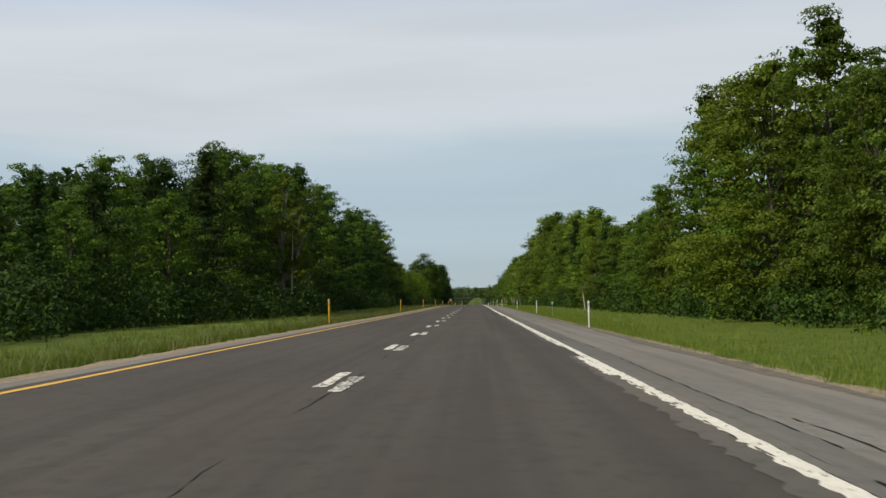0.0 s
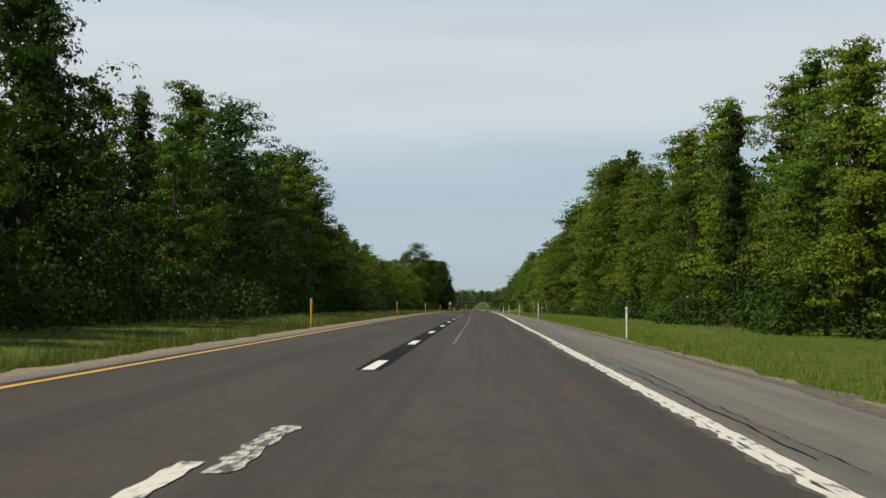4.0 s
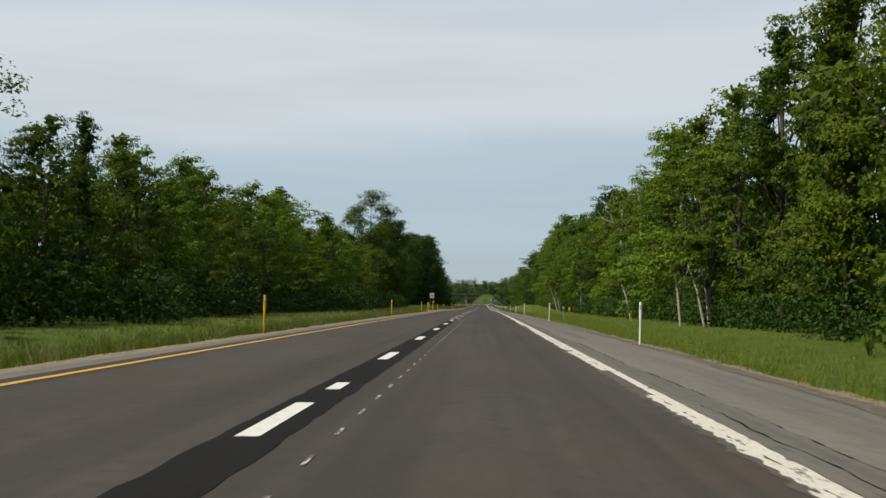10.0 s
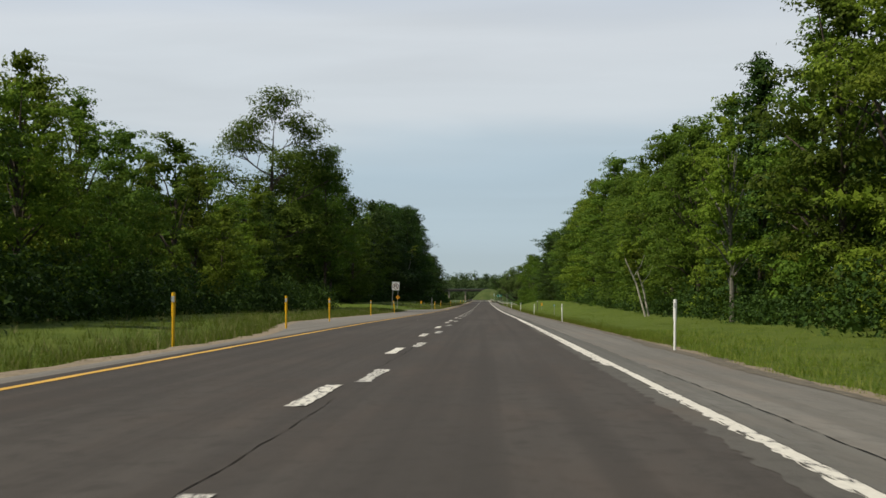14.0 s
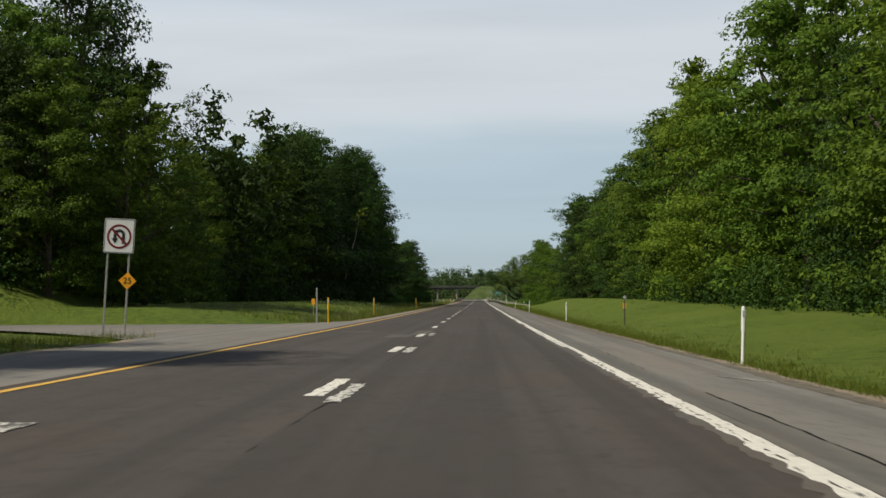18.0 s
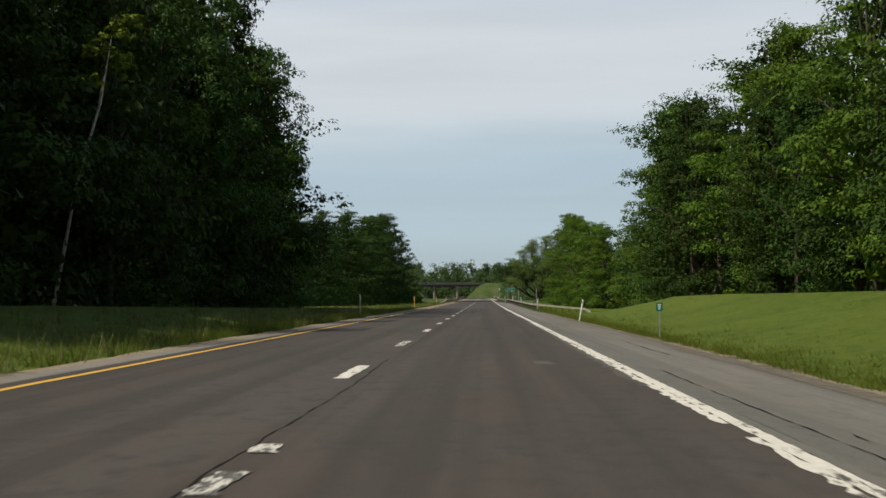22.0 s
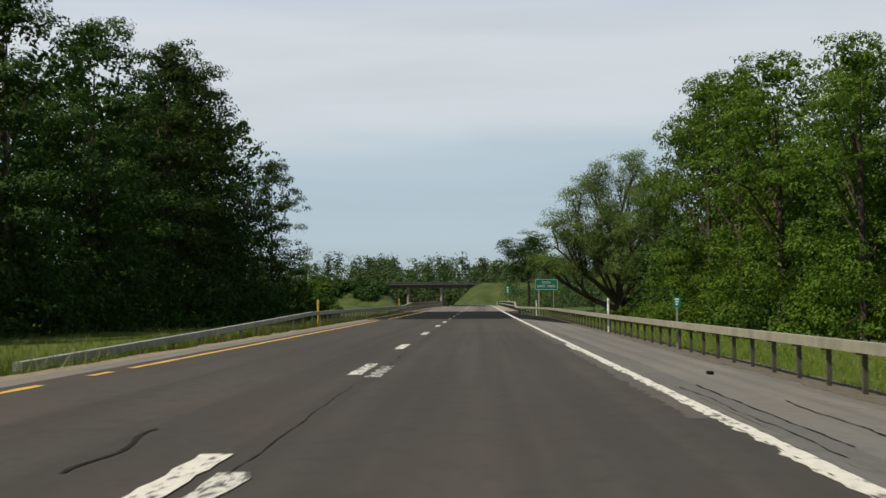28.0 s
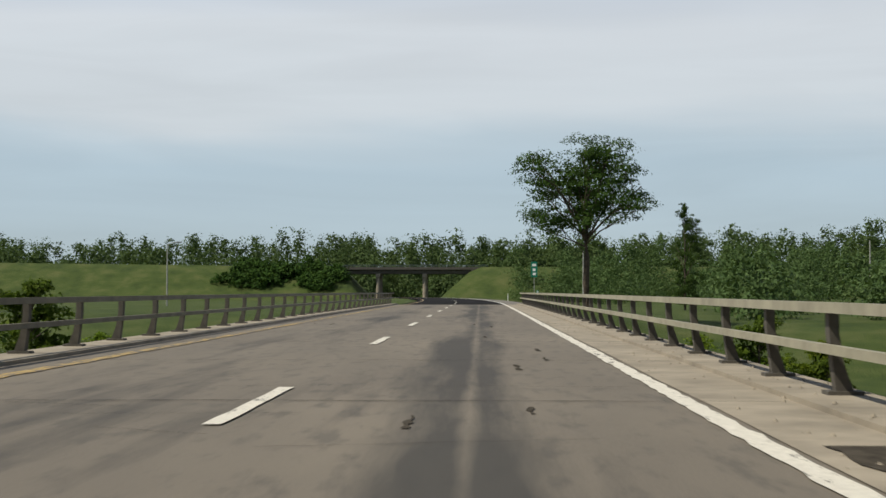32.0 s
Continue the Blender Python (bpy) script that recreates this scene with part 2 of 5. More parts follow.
M_DECK = material("stained_bridge_concrete", build_deck)
M_CONC = plain("pale_concrete", (0.27, 0.235, 0.185), 0.85, 0, 0.3, 1.5)
M_WHITE = worn_paint("white_road_paint", (0.66, 0.63, 0.56), (0.06, 0.056, 0.05), 0.685)
M_WHITE_OLD = worn_paint("old_white_road_paint", (0.60, 0.58, 0.52), (0.062, 0.056, 0.05), 0.60, 11.0)
M_WHITE_NEW = worn_paint("new_white_road_paint", (0.74, 0.73, 0.69), (0.05, 0.05, 0.05), 1.1)
M_YELLOW = worn_paint("yellow_road_paint", (0.62, 0.36, 0.05), (0.09, 0.08, 0.07), 0.73)
M_YELLOW_FADED = worn_paint("faded_yellow_road_paint", (0.40, 0.28, 0.10), (0.13, 0.11, 0.085), 0.60)
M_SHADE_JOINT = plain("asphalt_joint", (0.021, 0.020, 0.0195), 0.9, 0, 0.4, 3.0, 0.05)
M_GRAVEL = plain("shoulder_gravel", (0.23, 0.185, 0.13), 0.95, 0, 0.45, 7.0, 0.2, 0.6)
M_DUST = plain("brown_grit_and_dust", (0.135, 0.118, 0.092), 0.95, 0, 0.5, 5.0, 0.2, 0.6)
M_DIRT = plain("dark_dirt_and_gravel", (0.125, 0.108, 0.082), 0.95, 0, 0.55, 9.0, 0.2, 0.8)
M_WHITE_FLAKED = worn_paint("flaked_white_road_paint", (0.68, 0.65, 0.58), (0.05, 0.045, 0.04), 0.648, 9.0)
M_STEEL = plain("galvanised_steel", (0.34, 0.34, 0.31), 0.55, 0.35, 0.3, 3.0)
M_STEEL_DARK = plain("weathered_steel", (0.09, 0.082, 0.07), 0.7, 0.2, 0.4, 4.0)
M_RAIL_BLUE = plain("blue_green_painted_rail", (0.075, 0.10, 0.10), 0.6, 0.2, 0.3, 2.0)
M_RAIL = plain("weathered_rail", (0.31, 0.29, 0.22), 0.6, 0.2, 0.3, 2.0)
M_RAIL_DARK = plain("dull_dark_rail", (0.17, 0.155, 0.115), 0.65, 0.2, 0.35, 2.0)
M_POST_W = plain("white_plastic", (0.78, 0.78, 0.75), 0.45, 0, 0.12, 3.0)
M_POST_Y = plain("yellow_plastic", (0.72, 0.40, 0.01), 0.45, 0, 0.12, 3.0)
M_REFLECT = plain("grey_reflector", (0.42, 0.43, 0.44), 0.3, 0, 0.2, 9.0)
M_GREEN = plain("green_sign_sheeting", (0.0, 0.15, 0.095), 0.4, 0, 0.1, 2.0, 0.5, 0)
M_SIGN_WHITE = plain("white_sign_sheeting", (0.75, 0.75, 0.73), 0.4, 0, 0.08, 2.0, 0.5, 0)
M_BLACK = plain("black_sign_ink", (0.012, 0.012, 0.012), 0.45, 0, 0.1, 3.0, 0.4, 0)
M_RED = plain("red_sign_ink", (0.15, 0.012, 0.014), 0.45, 0, 0.15, 3.0, 0.4, 0)
M_ORANGE = plain("amber_sheeting", (0.88, 0.38, 0.01), 0.4, 0, 0.1, 3.0, 0.5, 0)
M_BARK = plain("grey_brown_bark", (0.075, 0.06, 0.046), 0.9, 0, 0.45, 5.0, 0.2, 0.8)
M_BIRCH = plain("pale_birch_bark", (0.40, 0.37, 0.31), 0.8, 0, 0.4, 4.0, 0.2, 0.5)
M_ASPEN = plain("grey_aspen_bark", (0.17, 0.16, 0.13), 0.85, 0, 0.4, 4.0, 0.2, 0.5)
M_LEAF = {
    "mid": leaf_mat("leaves_mid_green", (0.044, 0.080, 0.009), (0.070, 0.118, 0.013), (0.112, 0.166, 0.020)),
    "fresh": leaf_mat("leaves_fresh_green", (0.072, 0.112, 0.010), (0.112, 0.164, 0.014), (0.166, 0.216, 0.024)),
    # dark green, deepened to hold the shade in and under the woods
    "dark": leaf_mat("leaves_dark_green_shaded", (0.017, 0.036, 0.008), (0.028, 0.056, 0.010), (0.045, 0.080, 0.014), 0.14),
    # greyer, bluer green: the haze of distance is mixed into the leaf colour
    "far": leaf_mat("leaves_with_far_haze", (0.040, 0.068, 0.024), (0.058, 0.092, 0.032), (0.082, 0.118, 0.044), 0.2),
    "olive": leaf_mat("leaves_olive_green", (0.070, 0.108, 0.027), (0.098, 0.142, 0.037), (0.135, 0.182, 0.050)),
}


def build_grass(n, l, p):
    a = noise_tex(n, l, 0.12, 5)
    b = noise_tex(n, l, 2.4, 5)
    col = ramp_of(n, l, b, [(0.30, (0.036, 0.066, 0.008)), (0.5, (0.084, 0.126, 0.014)), (0.70, (0.150, 0.176, 0.026))])
    fine = noise_tex(n, l, 26.0, 4)
    col = mix_rgb(n, l, ramp_of(n, l, fine, [(0.40, (0.7, 0.7, 0.7)), (0.58, (0, 0, 0))]), col, (0.050, 0.082, 0.010))
    green = mix_rgb(n, l, ramp_of(n, l, a, [(0.38, (0, 0, 0)), (0.7, (0.7, 0.7, 0.7))]), col, (0.115, 0.148, 0.022))
    co = n.new("ShaderNodeTexCoord")
    sy = n.new("ShaderNodeSeparateXYZ")
    l.new(co.outputs["Object"], sy.inputs["Vector"])
    my = n.new("ShaderNodeMapRange")
    my.inputs["From Min"].default_value, my.inputs["From Max"].default_value = 990.0, 1030.0
    l.new(sy.outputs["Y"], my.inputs["Value"])
    rough_grass = ramp_of(n, l, noise_tex(n, l, 0.25, 6), [(0.32, (0.034, 0.054, 0.015)), (0.5, (0.054, 0.078, 0.020)), (0.7, (0.088, 0.102, 0.036))])
    l.new(mix_rgb(n, l, my.outputs["Result"], green, rough_grass), p.inputs["Base Color"])
    p.inputs["Roughness"].default_value = 0.9
    p.inputs["Specular IOR Level"].default_value = 0.15
    bump_of(n, l, p, noise_tex(n, l, 5.0, 7), 1.0, 0.22)


M_GRASS = material("meadow_grass", build_grass)
M_BLADE = leaf_mat("grass_blades", (0.075, 0.118, 0.014), (0.118, 0.166, 0.022), (0.190, 0.205, 0.055), 0.5)
M_VERGE = leaf_mat("sunlit_verge_blades", (0.094, 0.138, 0.014), (0.160, 0.205, 0.026), (0.255, 0.255, 0.070), 0.5)
M_STRAW = leaf_mat("seed_heads", (0.13, 0.12, 0.05), (0.18, 0.16, 0.075), (0.23, 0.20, 0.11))
M_LAWN = leaf_mat("lawn_blades", (0.085, 0.135, 0.012), (0.115, 0.170, 0.016), (0.165, 0.205, 0.030), 0.6)
M_FLOWER = plain("white_petals", (0.8, 0.8, 0.76), 0.6)

# ---------------------------------------------------------------- the lie of the land
PROFILE = [0.0, 0.54, 1.14, 1.37, 1.31, 0.96, 0.95, 1.05, 1.38, 1.85, 2.12, 2.20, 2.20]   # road level every 120 m


def road_z(y):
    if y <= 0:
        return 0.0045 * y
    if y >= 1440:
        return 2.2 + (y - 1440) * 0.003
    k = min(int(y / 120), 11)
    u = y / 120 - k
    z1, z2 = PROFILE[k], PROFILE[k + 1]
    z0 = PROFILE[k - 1] if k else 2 * z1 - z2
    z3 = PROFILE[k + 2] if k < 11 else 2 * z2 - z1
    return 0.5 * (2 * z1 + (z2 - z0) * u + (2 * z0 - 5 * z1 + 4 * z2 - z3) * u * u + (3 * z1 - z0 - 3 * z2 + z3) * u ** 3)


def road_x(y):
    """The road bends to the left beyond the creek bridge."""
    return 0.0 if y < 1090 else -3.75e-4 * (y - 1090) ** 2


def lerp(table, y):
    ys, vs = table[0::2], table[1::2]
    return float(np.interp(y, ys, vs))


def bell(v, mid, wide):
    return math.exp(-((v - mid) / wide) ** 2)


BANK_R = [0, -0.45, 474.1, -0.4, 554, -0.1, 604.1, 0.25, 674.3, 0.8, 734.6, 1.15, 768, 1.15, 788, 1.0, 802, -0.2, 820, -0.7, 845.1, -0.9, 944.7, -1.5, 994.1, -1.8, 1194, -1.0]
BANK_L = [0, -0.1, 225.9, 0.1, 424.3, 0.05, 554, 0.3, 654.2, 0.9, 714.5, 1.0, 794.9, 0.3, 895.2, -0.3, 984.2, -0.8, 1194, -0.6]
B0, B1 = 994.3, 1092.0                              # the creek bridge


def smooth(a, b, v):
    u = min(1, max(0, (v - a) / (b - a)))
    return u * u * (3 - 2 * u)


def ground_z(x, y):
    r, dx = road_z(y), x - road_x(y)
    if -6.2 < dx < 5.2:
        z = r - (0.25 if dx < 2 else 0.55)
    elif dx >= 5.2:
        u = min(1, (dx - 5.2) / 9)
        z = r + (1 - u) * (-0.40 - 0.5 * u * (1 - u)) + u * u * (lerp(BANK_R, y))
        z += 0.05 * smooth(14, 60, dx) * (dx - 14) * 0.25
    else:
        v = -dx - 6.2
        u = min(1, v / 10)
        z = r - 0.04 + u * lerp(BANK_L, y) - 0.18 * bell(v, 2.5, 2.0)
        z += 3.2 * bell(y, 630, 10) * smooth(14, 23, v)
        z += 0.02 * max(0, v - 20) * smooth(900, 800, y)
    if dx < -6.2:
        flat = smooth(586, 596, y) * (1 - smooth(620, 624, y)) * (1 - smooth(16, 22, -dx - 6.2))
        z += (r - 0.11 - z) * flat
    valley = smooth(B0 - 3, B0 + 16, y) * (1 - smooth(B1 - 16, B1 + 3, y))
    z -= valley * (3.4 if dx > -6 else 2.6) * smooth(0, 1, 1 if abs(dx) < 60 else 0)
    # embankments of the road that crosses over
    top = 9.3 + 0.012 * max(0, -x - 30)
    side = top - max(0, abs(y - 1305) - 6) * 0.5
    if x < -24.8:
        side = min(side, (-24.8 - x) * 1.2)
        z = max(z, side)
    elif x > -11.0:
        side = min(side, (x + 11.0) * 0.92, top - max(0, x - 60) * 0.1)
        z = max(z, side)
    return z


def mesh_object(name, verts, faces, mat, parent=None, label="", smooth_faces=False):
    me = bpy.data.meshes.new(name)
    me.from_pydata(verts, [], faces)
    me.materials.append(mat)
    if smooth_faces:
        me.polygons.foreach_set("use_smooth", [True] * len(me.polygons))
    ob = new(name, me)
    if parent:
        ob.parent = parent
    if label:
        tagged(ob, label)
    return ob


def part(name, bm, mat, parent=None, label=""):
    me = bpy.data.meshes.new(name)
    bm.to_mesh(me)
    bm.free()
    me.materials.append(mat)
    ob = new(name, me)
    if parent:
        ob.parent = parent
    if label:
        tagged(ob, label)
    return ob


def box(bm, x0, x1, y0, y1, z0, z1, bevel=0.0):
    vs = [bm.verts.new(c) for c in ((x0, y0, z0), (x1, y0, z0), (x1, y1, z0), (x0, y1, z0), (x0, y0, z1), (x1, y0, z1), (x1, y1, z1), (x0, y1, z1))]
    fs = [bm.faces.new([vs[i] for i in f]) for f in ((3, 2, 1, 0), (4, 5, 6, 7), (0, 1, 5, 4), (1, 2, 6, 5), (2, 3, 7, 6), (3, 0, 4, 7))]
    if bevel:
        es = list({e for f in fs for e in f.edges})
        bmesh.ops.bevel(bm, geom=es, offset=bevel, segments=1, affect="EDGES")
    return bm


def boxed(x0, x1, y0, y1, z0, z1, bevel=0.0):
    return box(bmesh.new(), x0, x1, y0, y1, z0, z1, bevel)


def loft(bm, rings, cap=True):
    """A skin over rings of points, each ring with the same count."""
    vr = [[bm.verts.new(p) for p in ring] for ring in rings]
    n = len(rings[0])
    for a, b in zip(vr, vr[1:]):
        for i in range(n):
            bm.faces.new((a[i], a[(i + 1) % n], b[(i + 1) % n], b[i]))
    if cap:
        bm.faces.new(vr[0][::-1])
        bm.faces.new(vr[-1])
    return bm


def tube(bm, points, radii, sides=7):
    rings = []
    for i, (p, r) in enumerate(zip(points, radii)):
        a = Vector(points[max(i - 1, 0)])
        b = Vector(points[min(i + 1, len(points) - 1)])
        q = (b - a).to_track_quat("Z", "X")
        rings.append([Vector(p) + q @ Vector((r * math.cos(2 * math.pi * k / sides), r * math.sin(2 * math.pi * k / sides), 0)) for k in range(sides)])
    return loft(bm, rings)


# ---------------------------------------------------------------- ground and pavement
gx = [-2500, -1200, -600, -300, -200, -140, -100, -75, -58, -46, -38, -32, -30, -27, -24, -21, -18.5, -16.2, -14, -12, -10.5, -9.2, -8.2, -7.3, -6.7, -6.2, -6.0,
      4.9, 5.2, 5.5, 5.9, 6.4, 7.5, 9, 10.5, 12, 14.3, 17, 20, 25, 32, 40, 52, 70, 100, 150, 220, 320, 600, 1200, 2500]
gy = [-80, -40] + [i * 5.0 for i in range(0, 268)] + [1345, 1360, 1380, 1400, 1440, 1500, 1600, 1800, 2200, 3000, 4500]
verts, faces = [], []
for y in gy:
    for x in gx:
        fade = 1 if abs(x) < 80 else max(0, 1 - (abs(x) - 80) / 120)
        xx = x + road_x(min(y, 1440)) * fade
        lump = 0.05 * noise.noise((xx * 0.35, y * 0.35, 1)) if abs(x) > 7 else 0
        verts.append((xx, y, ground_z(xx, y) + lump))
w = len(gx)
for j in range(len(gy) - 1):
    for i in range(w - 1):
        faces.append((j * w + i, j * w + i + 1, (j + 1) * w + i + 1, (j + 1) * w + i))
ground = mesh_object("ground", verts, faces, M_GRASS, smooth_faces=True)
tagged(ground, "rolling grass verge and meadow in early summer green", "ground", kind="structure")


def ribbon(name, left, right, y0, y1, lift, mat, step=3.0, ragged=0.0, thick=0.0, seed=0, drop=0.0, fall=0.0):
    """A strip of pavement or paint that follows the road; left and right are offsets or functions of y, fall the shoulder's cross slope."""
    rnd = random.Random(seed)
    vs, fs = [], []
    n = max(1, int(round((y1 - y0) / step)))
    for i in range(n + 1):
        y = y0 + (y1 - y0) * i / n
        a = left(y) if callable(left) else left
        b = right(y) if callable(right) else right
        a += rnd.uniform(-ragged, ragged)
        b += rnd.uniform(-ragged, ragged)
        z = road_z(y) + lift
        vs += [(road_x(y) + a, y, z - fall * max(0, a - 2.25)), (road_x(y) + b, y, z - drop - fall * max(0, b - 2.25))]
        if i:
            k = 2 * i
            fs.append((k - 2, k - 1, k + 1, k))
    if thick:
        m = len(vs)
        vs += [(x, y, z - thick) for x, y, z in vs]
        for i in range(n):
            k = 2 * i
            fs += [(k, k + 2, m + k + 2, m + k), (k + 3, k + 1, m + k + 1, m + k + 3), (m + k, m + k + 2, m + k + 3, m + k + 1)]
        fs += [(1, 0, m, m + 1), (2 * n, 2 * n + 1, m + 2 * n + 1, m + 2 * n)]
    return mesh_object(name, vs, fs, mat)


def bay(y):
    """Left paved edge, wider ahead of the turning place in the median."""
    return -6.0 - 2.9 * smooth(472, 505, y) * (1 - smooth(618, 630, y))


def tag_structure(ob, label, category):
    return tagged(ob, label, category, kind="structure")


XR = 2.06
EDGE_L = [0, -5.22, 300, -5.22, 345, -5.12, 380, -5.08, 430, -5.10, 470, -5.22, 600, -5.22, 640, -5.16, 700, -5.16, 760, -5.20]
tag_structure(ribbon("road", -5.55, 2.25, -60, 947.5, 0, M_ROAD, 3.0, 0, 0.2), "worn brown-grey asphalt of two highway lanes", "road")
tag_structure(ribbon("shoulder_inner", 2.25, lambda y: 2.58 + 0.10 * math.sin(y * 0.045) + 0.04 * math.sin(y * 0.31), -60, 946.5, 0.004, M_SHOULDER_IN, 1.0, 0.012, 0, 5, 0, 0.1082), "darker inner strip of the cracked shoulder", "shoulder")
tag_structure(ribbon("shoulder_lip", 2.155, 2.25, -60, 946.5, 0.004, M_SHOULDER_IN, 0.3, 0.004, 0, 8), "narrow grey strip of old asphalt beside the edge line", "shoulder")
tag_structure(ribbon("gravel_right", 5.22, lambda y: 5.72 + 0.12 * math.sin(y * 0.31) + 0.08 * math.sin(y * 1.3), -60, 980, -0.325, M_DIRT, 0.5, 0.10, 0, 71, 0.06), "brown dirt and gravel beside the shoulder", "verge")
tag_structure(ribbon("dust_right", lambda y: 4.86 + 0.16 * math.sin(y * 0.13) + 0.10 * math.sin(y * 0.47 + 1), 5.42, -60, 946, 0.005, M_DUST, 0.45, 0.07, 0, 73, 0, 0.1082), "brown dust and grit over the shoulder's outer edge", "verge")
tag_structure(ribbon("road_fresh", -5.55, 2.25, 947.5, B0, 0.002, M_FRESH, 3.0, 0, 0.2), "fresh black asphalt before the bridge", "road")
tag_structure(ribbon("road_far", -5.55, 2.25, B1, 1440, 0, M_FRESH, 5.0, 0, 0.2), "dark asphalt beyond the bridge", "road")
tag_structure(ribbon("shoulder_right", 2.25, 5.3, -60, 947.5, 0, M_SHOULDER, 3.0, 0.02, 0.2, 1, 0.33), "pale grey cracked asphalt shoulder", "shoulder")
tag_structure(ribbon("shoulder_right_fresh", 2.25, lambda y: 5.2 - 1.2 * smooth(972, 994, y), 947.5, B0, 0.0, M_FRESH, 3.0, 0.02, 0.2, 2, 0.30), "fresh black asphalt shoulder", "shoulder")
tag_structure(ribbon("shoulder_left", bay, -5.55, -60, 947.5, -0.004, M_SHOULDER, 3.0, 0.04, 0.2, 3), "pale grey narrow asphalt shoulder", "shoulder")
tag_structure(ribbon("shoulder_left_fresh", -6.2, -5.55, 947.5, B0, 0.0, M_FRESH, 3.0, 0.02, 0.2, 4), "fresh black asphalt shoulder", "shoulder")
tag_structure(ribbon("shoulder_far", 2.25, 4.0, B1, 1440, 0, M_SHOULDER, 5.0, 0, 0.2), "grey asphalt shoulder beyond the bridge", "shoulder")
tag_structure(ribbon("gravel_left", lambda y: bay(y) - 0.55, lambda y: bay(y) + 0.06, -60, B0, -0.02, M_GRAVEL, 1.2, 0.16, 0, 5), "sandy gravel edge of the road", "gravel")
tag_structure(ribbon("gravel_right", 5.2, 5.85, -60, 985, -0.33, M_GRAVEL, 1.2, 0.16, 0, 6, 0.05), "stony gravel edge of the shoulder", "gravel")

# ---------------------------------------------------------------- road markings
def marking(name, left, right, y0, y1, mat, label, step=0.6, ragged=0.012, lift=0.006, seed=0, drop=0.0, fall=0.0):
    ob = ribbon(name, left, right, y0, y1, lift, mat, step, ragged, 0, seed, drop, fall)
    return tagged(ob, label, "road marking", kind="structure")


marking("edge_line_right", XR - 0.03, XR + 0.085, -50, 947.5, M_WHITE, "worn white edge line beside the shoulder", 0.22, 0.008, seed=11)
rnd = random.Random(6)
y = -30.0
while y < 940:
    run = min(rnd.uniform(2, 26), 946 - y)
    wide = rnd.choice((0.03, 0.05, 0.07, 0.09, 0.12))
    marking("old_edge_line", XR - 0.03 - wide, XR - 0.03, y, y + run, M_WHITE, "ragged remains of an older white edge line", 0.16, 0.034, 0.005, int(y) + 500)
    y += run + rnd.choice((0.2, 0.5, 1.0, 5.0))
marking("edge_line_right_new", XR - 0.08, XR + 0.08, 947.5, B0, M_WHITE_NEW, "clean white edge line", 2.0, 0.004, seed=12)
marking("edge_line_bridge", XR - 0.09, XR + 0.09, B0, B1, M_WHITE, "dull white edge line on the bridge deck", 0.3, 0.02, seed=18)
marking("edge_line_far", XR - 0.08, XR + 0.08, B1, 1440, M_WHITE_NEW, "clean white edge line", 2.0, 0.004, seed=19)
marking("edge_line_left", lambda v: lerp(EDGE_L, v) - 0.07, lambda v: lerp(EDGE_L, v) + 0.07, -50, 764.8, M_YELLOW, "worn yellow edge line along the median", 0.6, 0.012, seed=13)
for n, (a, b) in enumerate([(764.8, 772.9), (775.9, 780.9), (782.9, 791.9), (793.9, 825), (827, 875.1), (877.1, 879.1), (881.1, 885.1), (887.2, 891.2), (893.2, 894.2), (895.2, 942.2)]):
    marking("edge_line_left", lambda v: lerp(EDGE_L, v) - 0.07, lambda v: lerp(EDGE_L, v) + 0.07, a, b, M_YELLOW, "worn yellow edge line along the median", 0.6, 0.02, seed=20 + n)
marking("edge_line_left_new", -5.11, -4.99, 947.5, B0, M_YELLOW, "thin yellow edge line along the median", 2.0, 0.004, seed=14)
marking("edge_line_left_bridge", -5.22, -5.0, B0, B1, M_YELLOW_FADED, "faded yellow edge line on the bridge deck", 0.4, 0.03, seed=16)
marking("edge_line_left_far", -5.11, -4.99, B1, 1440, M_YELLOW_FADED, "faded yellow edge line along the median", 2.0, 0.004, seed=17)
marking("paving_joint", -1.56, -1.47, 948.5, B0, M_SHADE_JOINT, "paler paving joint along the fresh asphalt", 0.5, 0.025, 0.005, 21)
# bared older asphalt beside the right edge line
rnd = random.Random(4)
y = -20.0
while y < 940:
    run = rnd.uniform(3, 22)
    wide = rnd.uniform(0.02, 0.15)
    marking("bared_asphalt", XR - 0.14 - wide, XR - 0.02, y, y + run, M_PATCH, "ragged pale strip of bared old asphalt", 0.18, 0.05, 0.003, int(y) + 900)
    y += run + rnd.uniform(0.5, 10)

# the dark strip with new dashes, and its layout ticks
marking("dark_strip", -1.68, lambda v: -1.26 + 0.10 * bell(v, 335, 32), 145, 387.7, M_STRIP, "dark band of fresh asphalt under the lane dashes", 0.5, 0.02, 0.003, 15)
seam = random.Random(31)
for a, z, base in ((-20.0, 145.0, -1.36), (387.7, 945.0, -1.40)):
    y = a
    while y < z:
        run = min(seam.uniform(2, 22), z - y)
        wide = seam.uniform(0.004, 0.013)
        marking("lane_seam", lambda v: base + 0.03 * math.sin(v * 0.45) + 0.010 * math.sin(v * 3.1), lambda v: base + wide + 0.03 * math.sin(v * 0.45) + 0.010 * math.sin(v * 3.1), y, y + run, M_SEAM, "dark cracked seam between the lanes", 0.25, 0.010, 0.004, int(y) + 17)
        y += run + seam.uniform(0.3, 26 if a < 0 else 6)

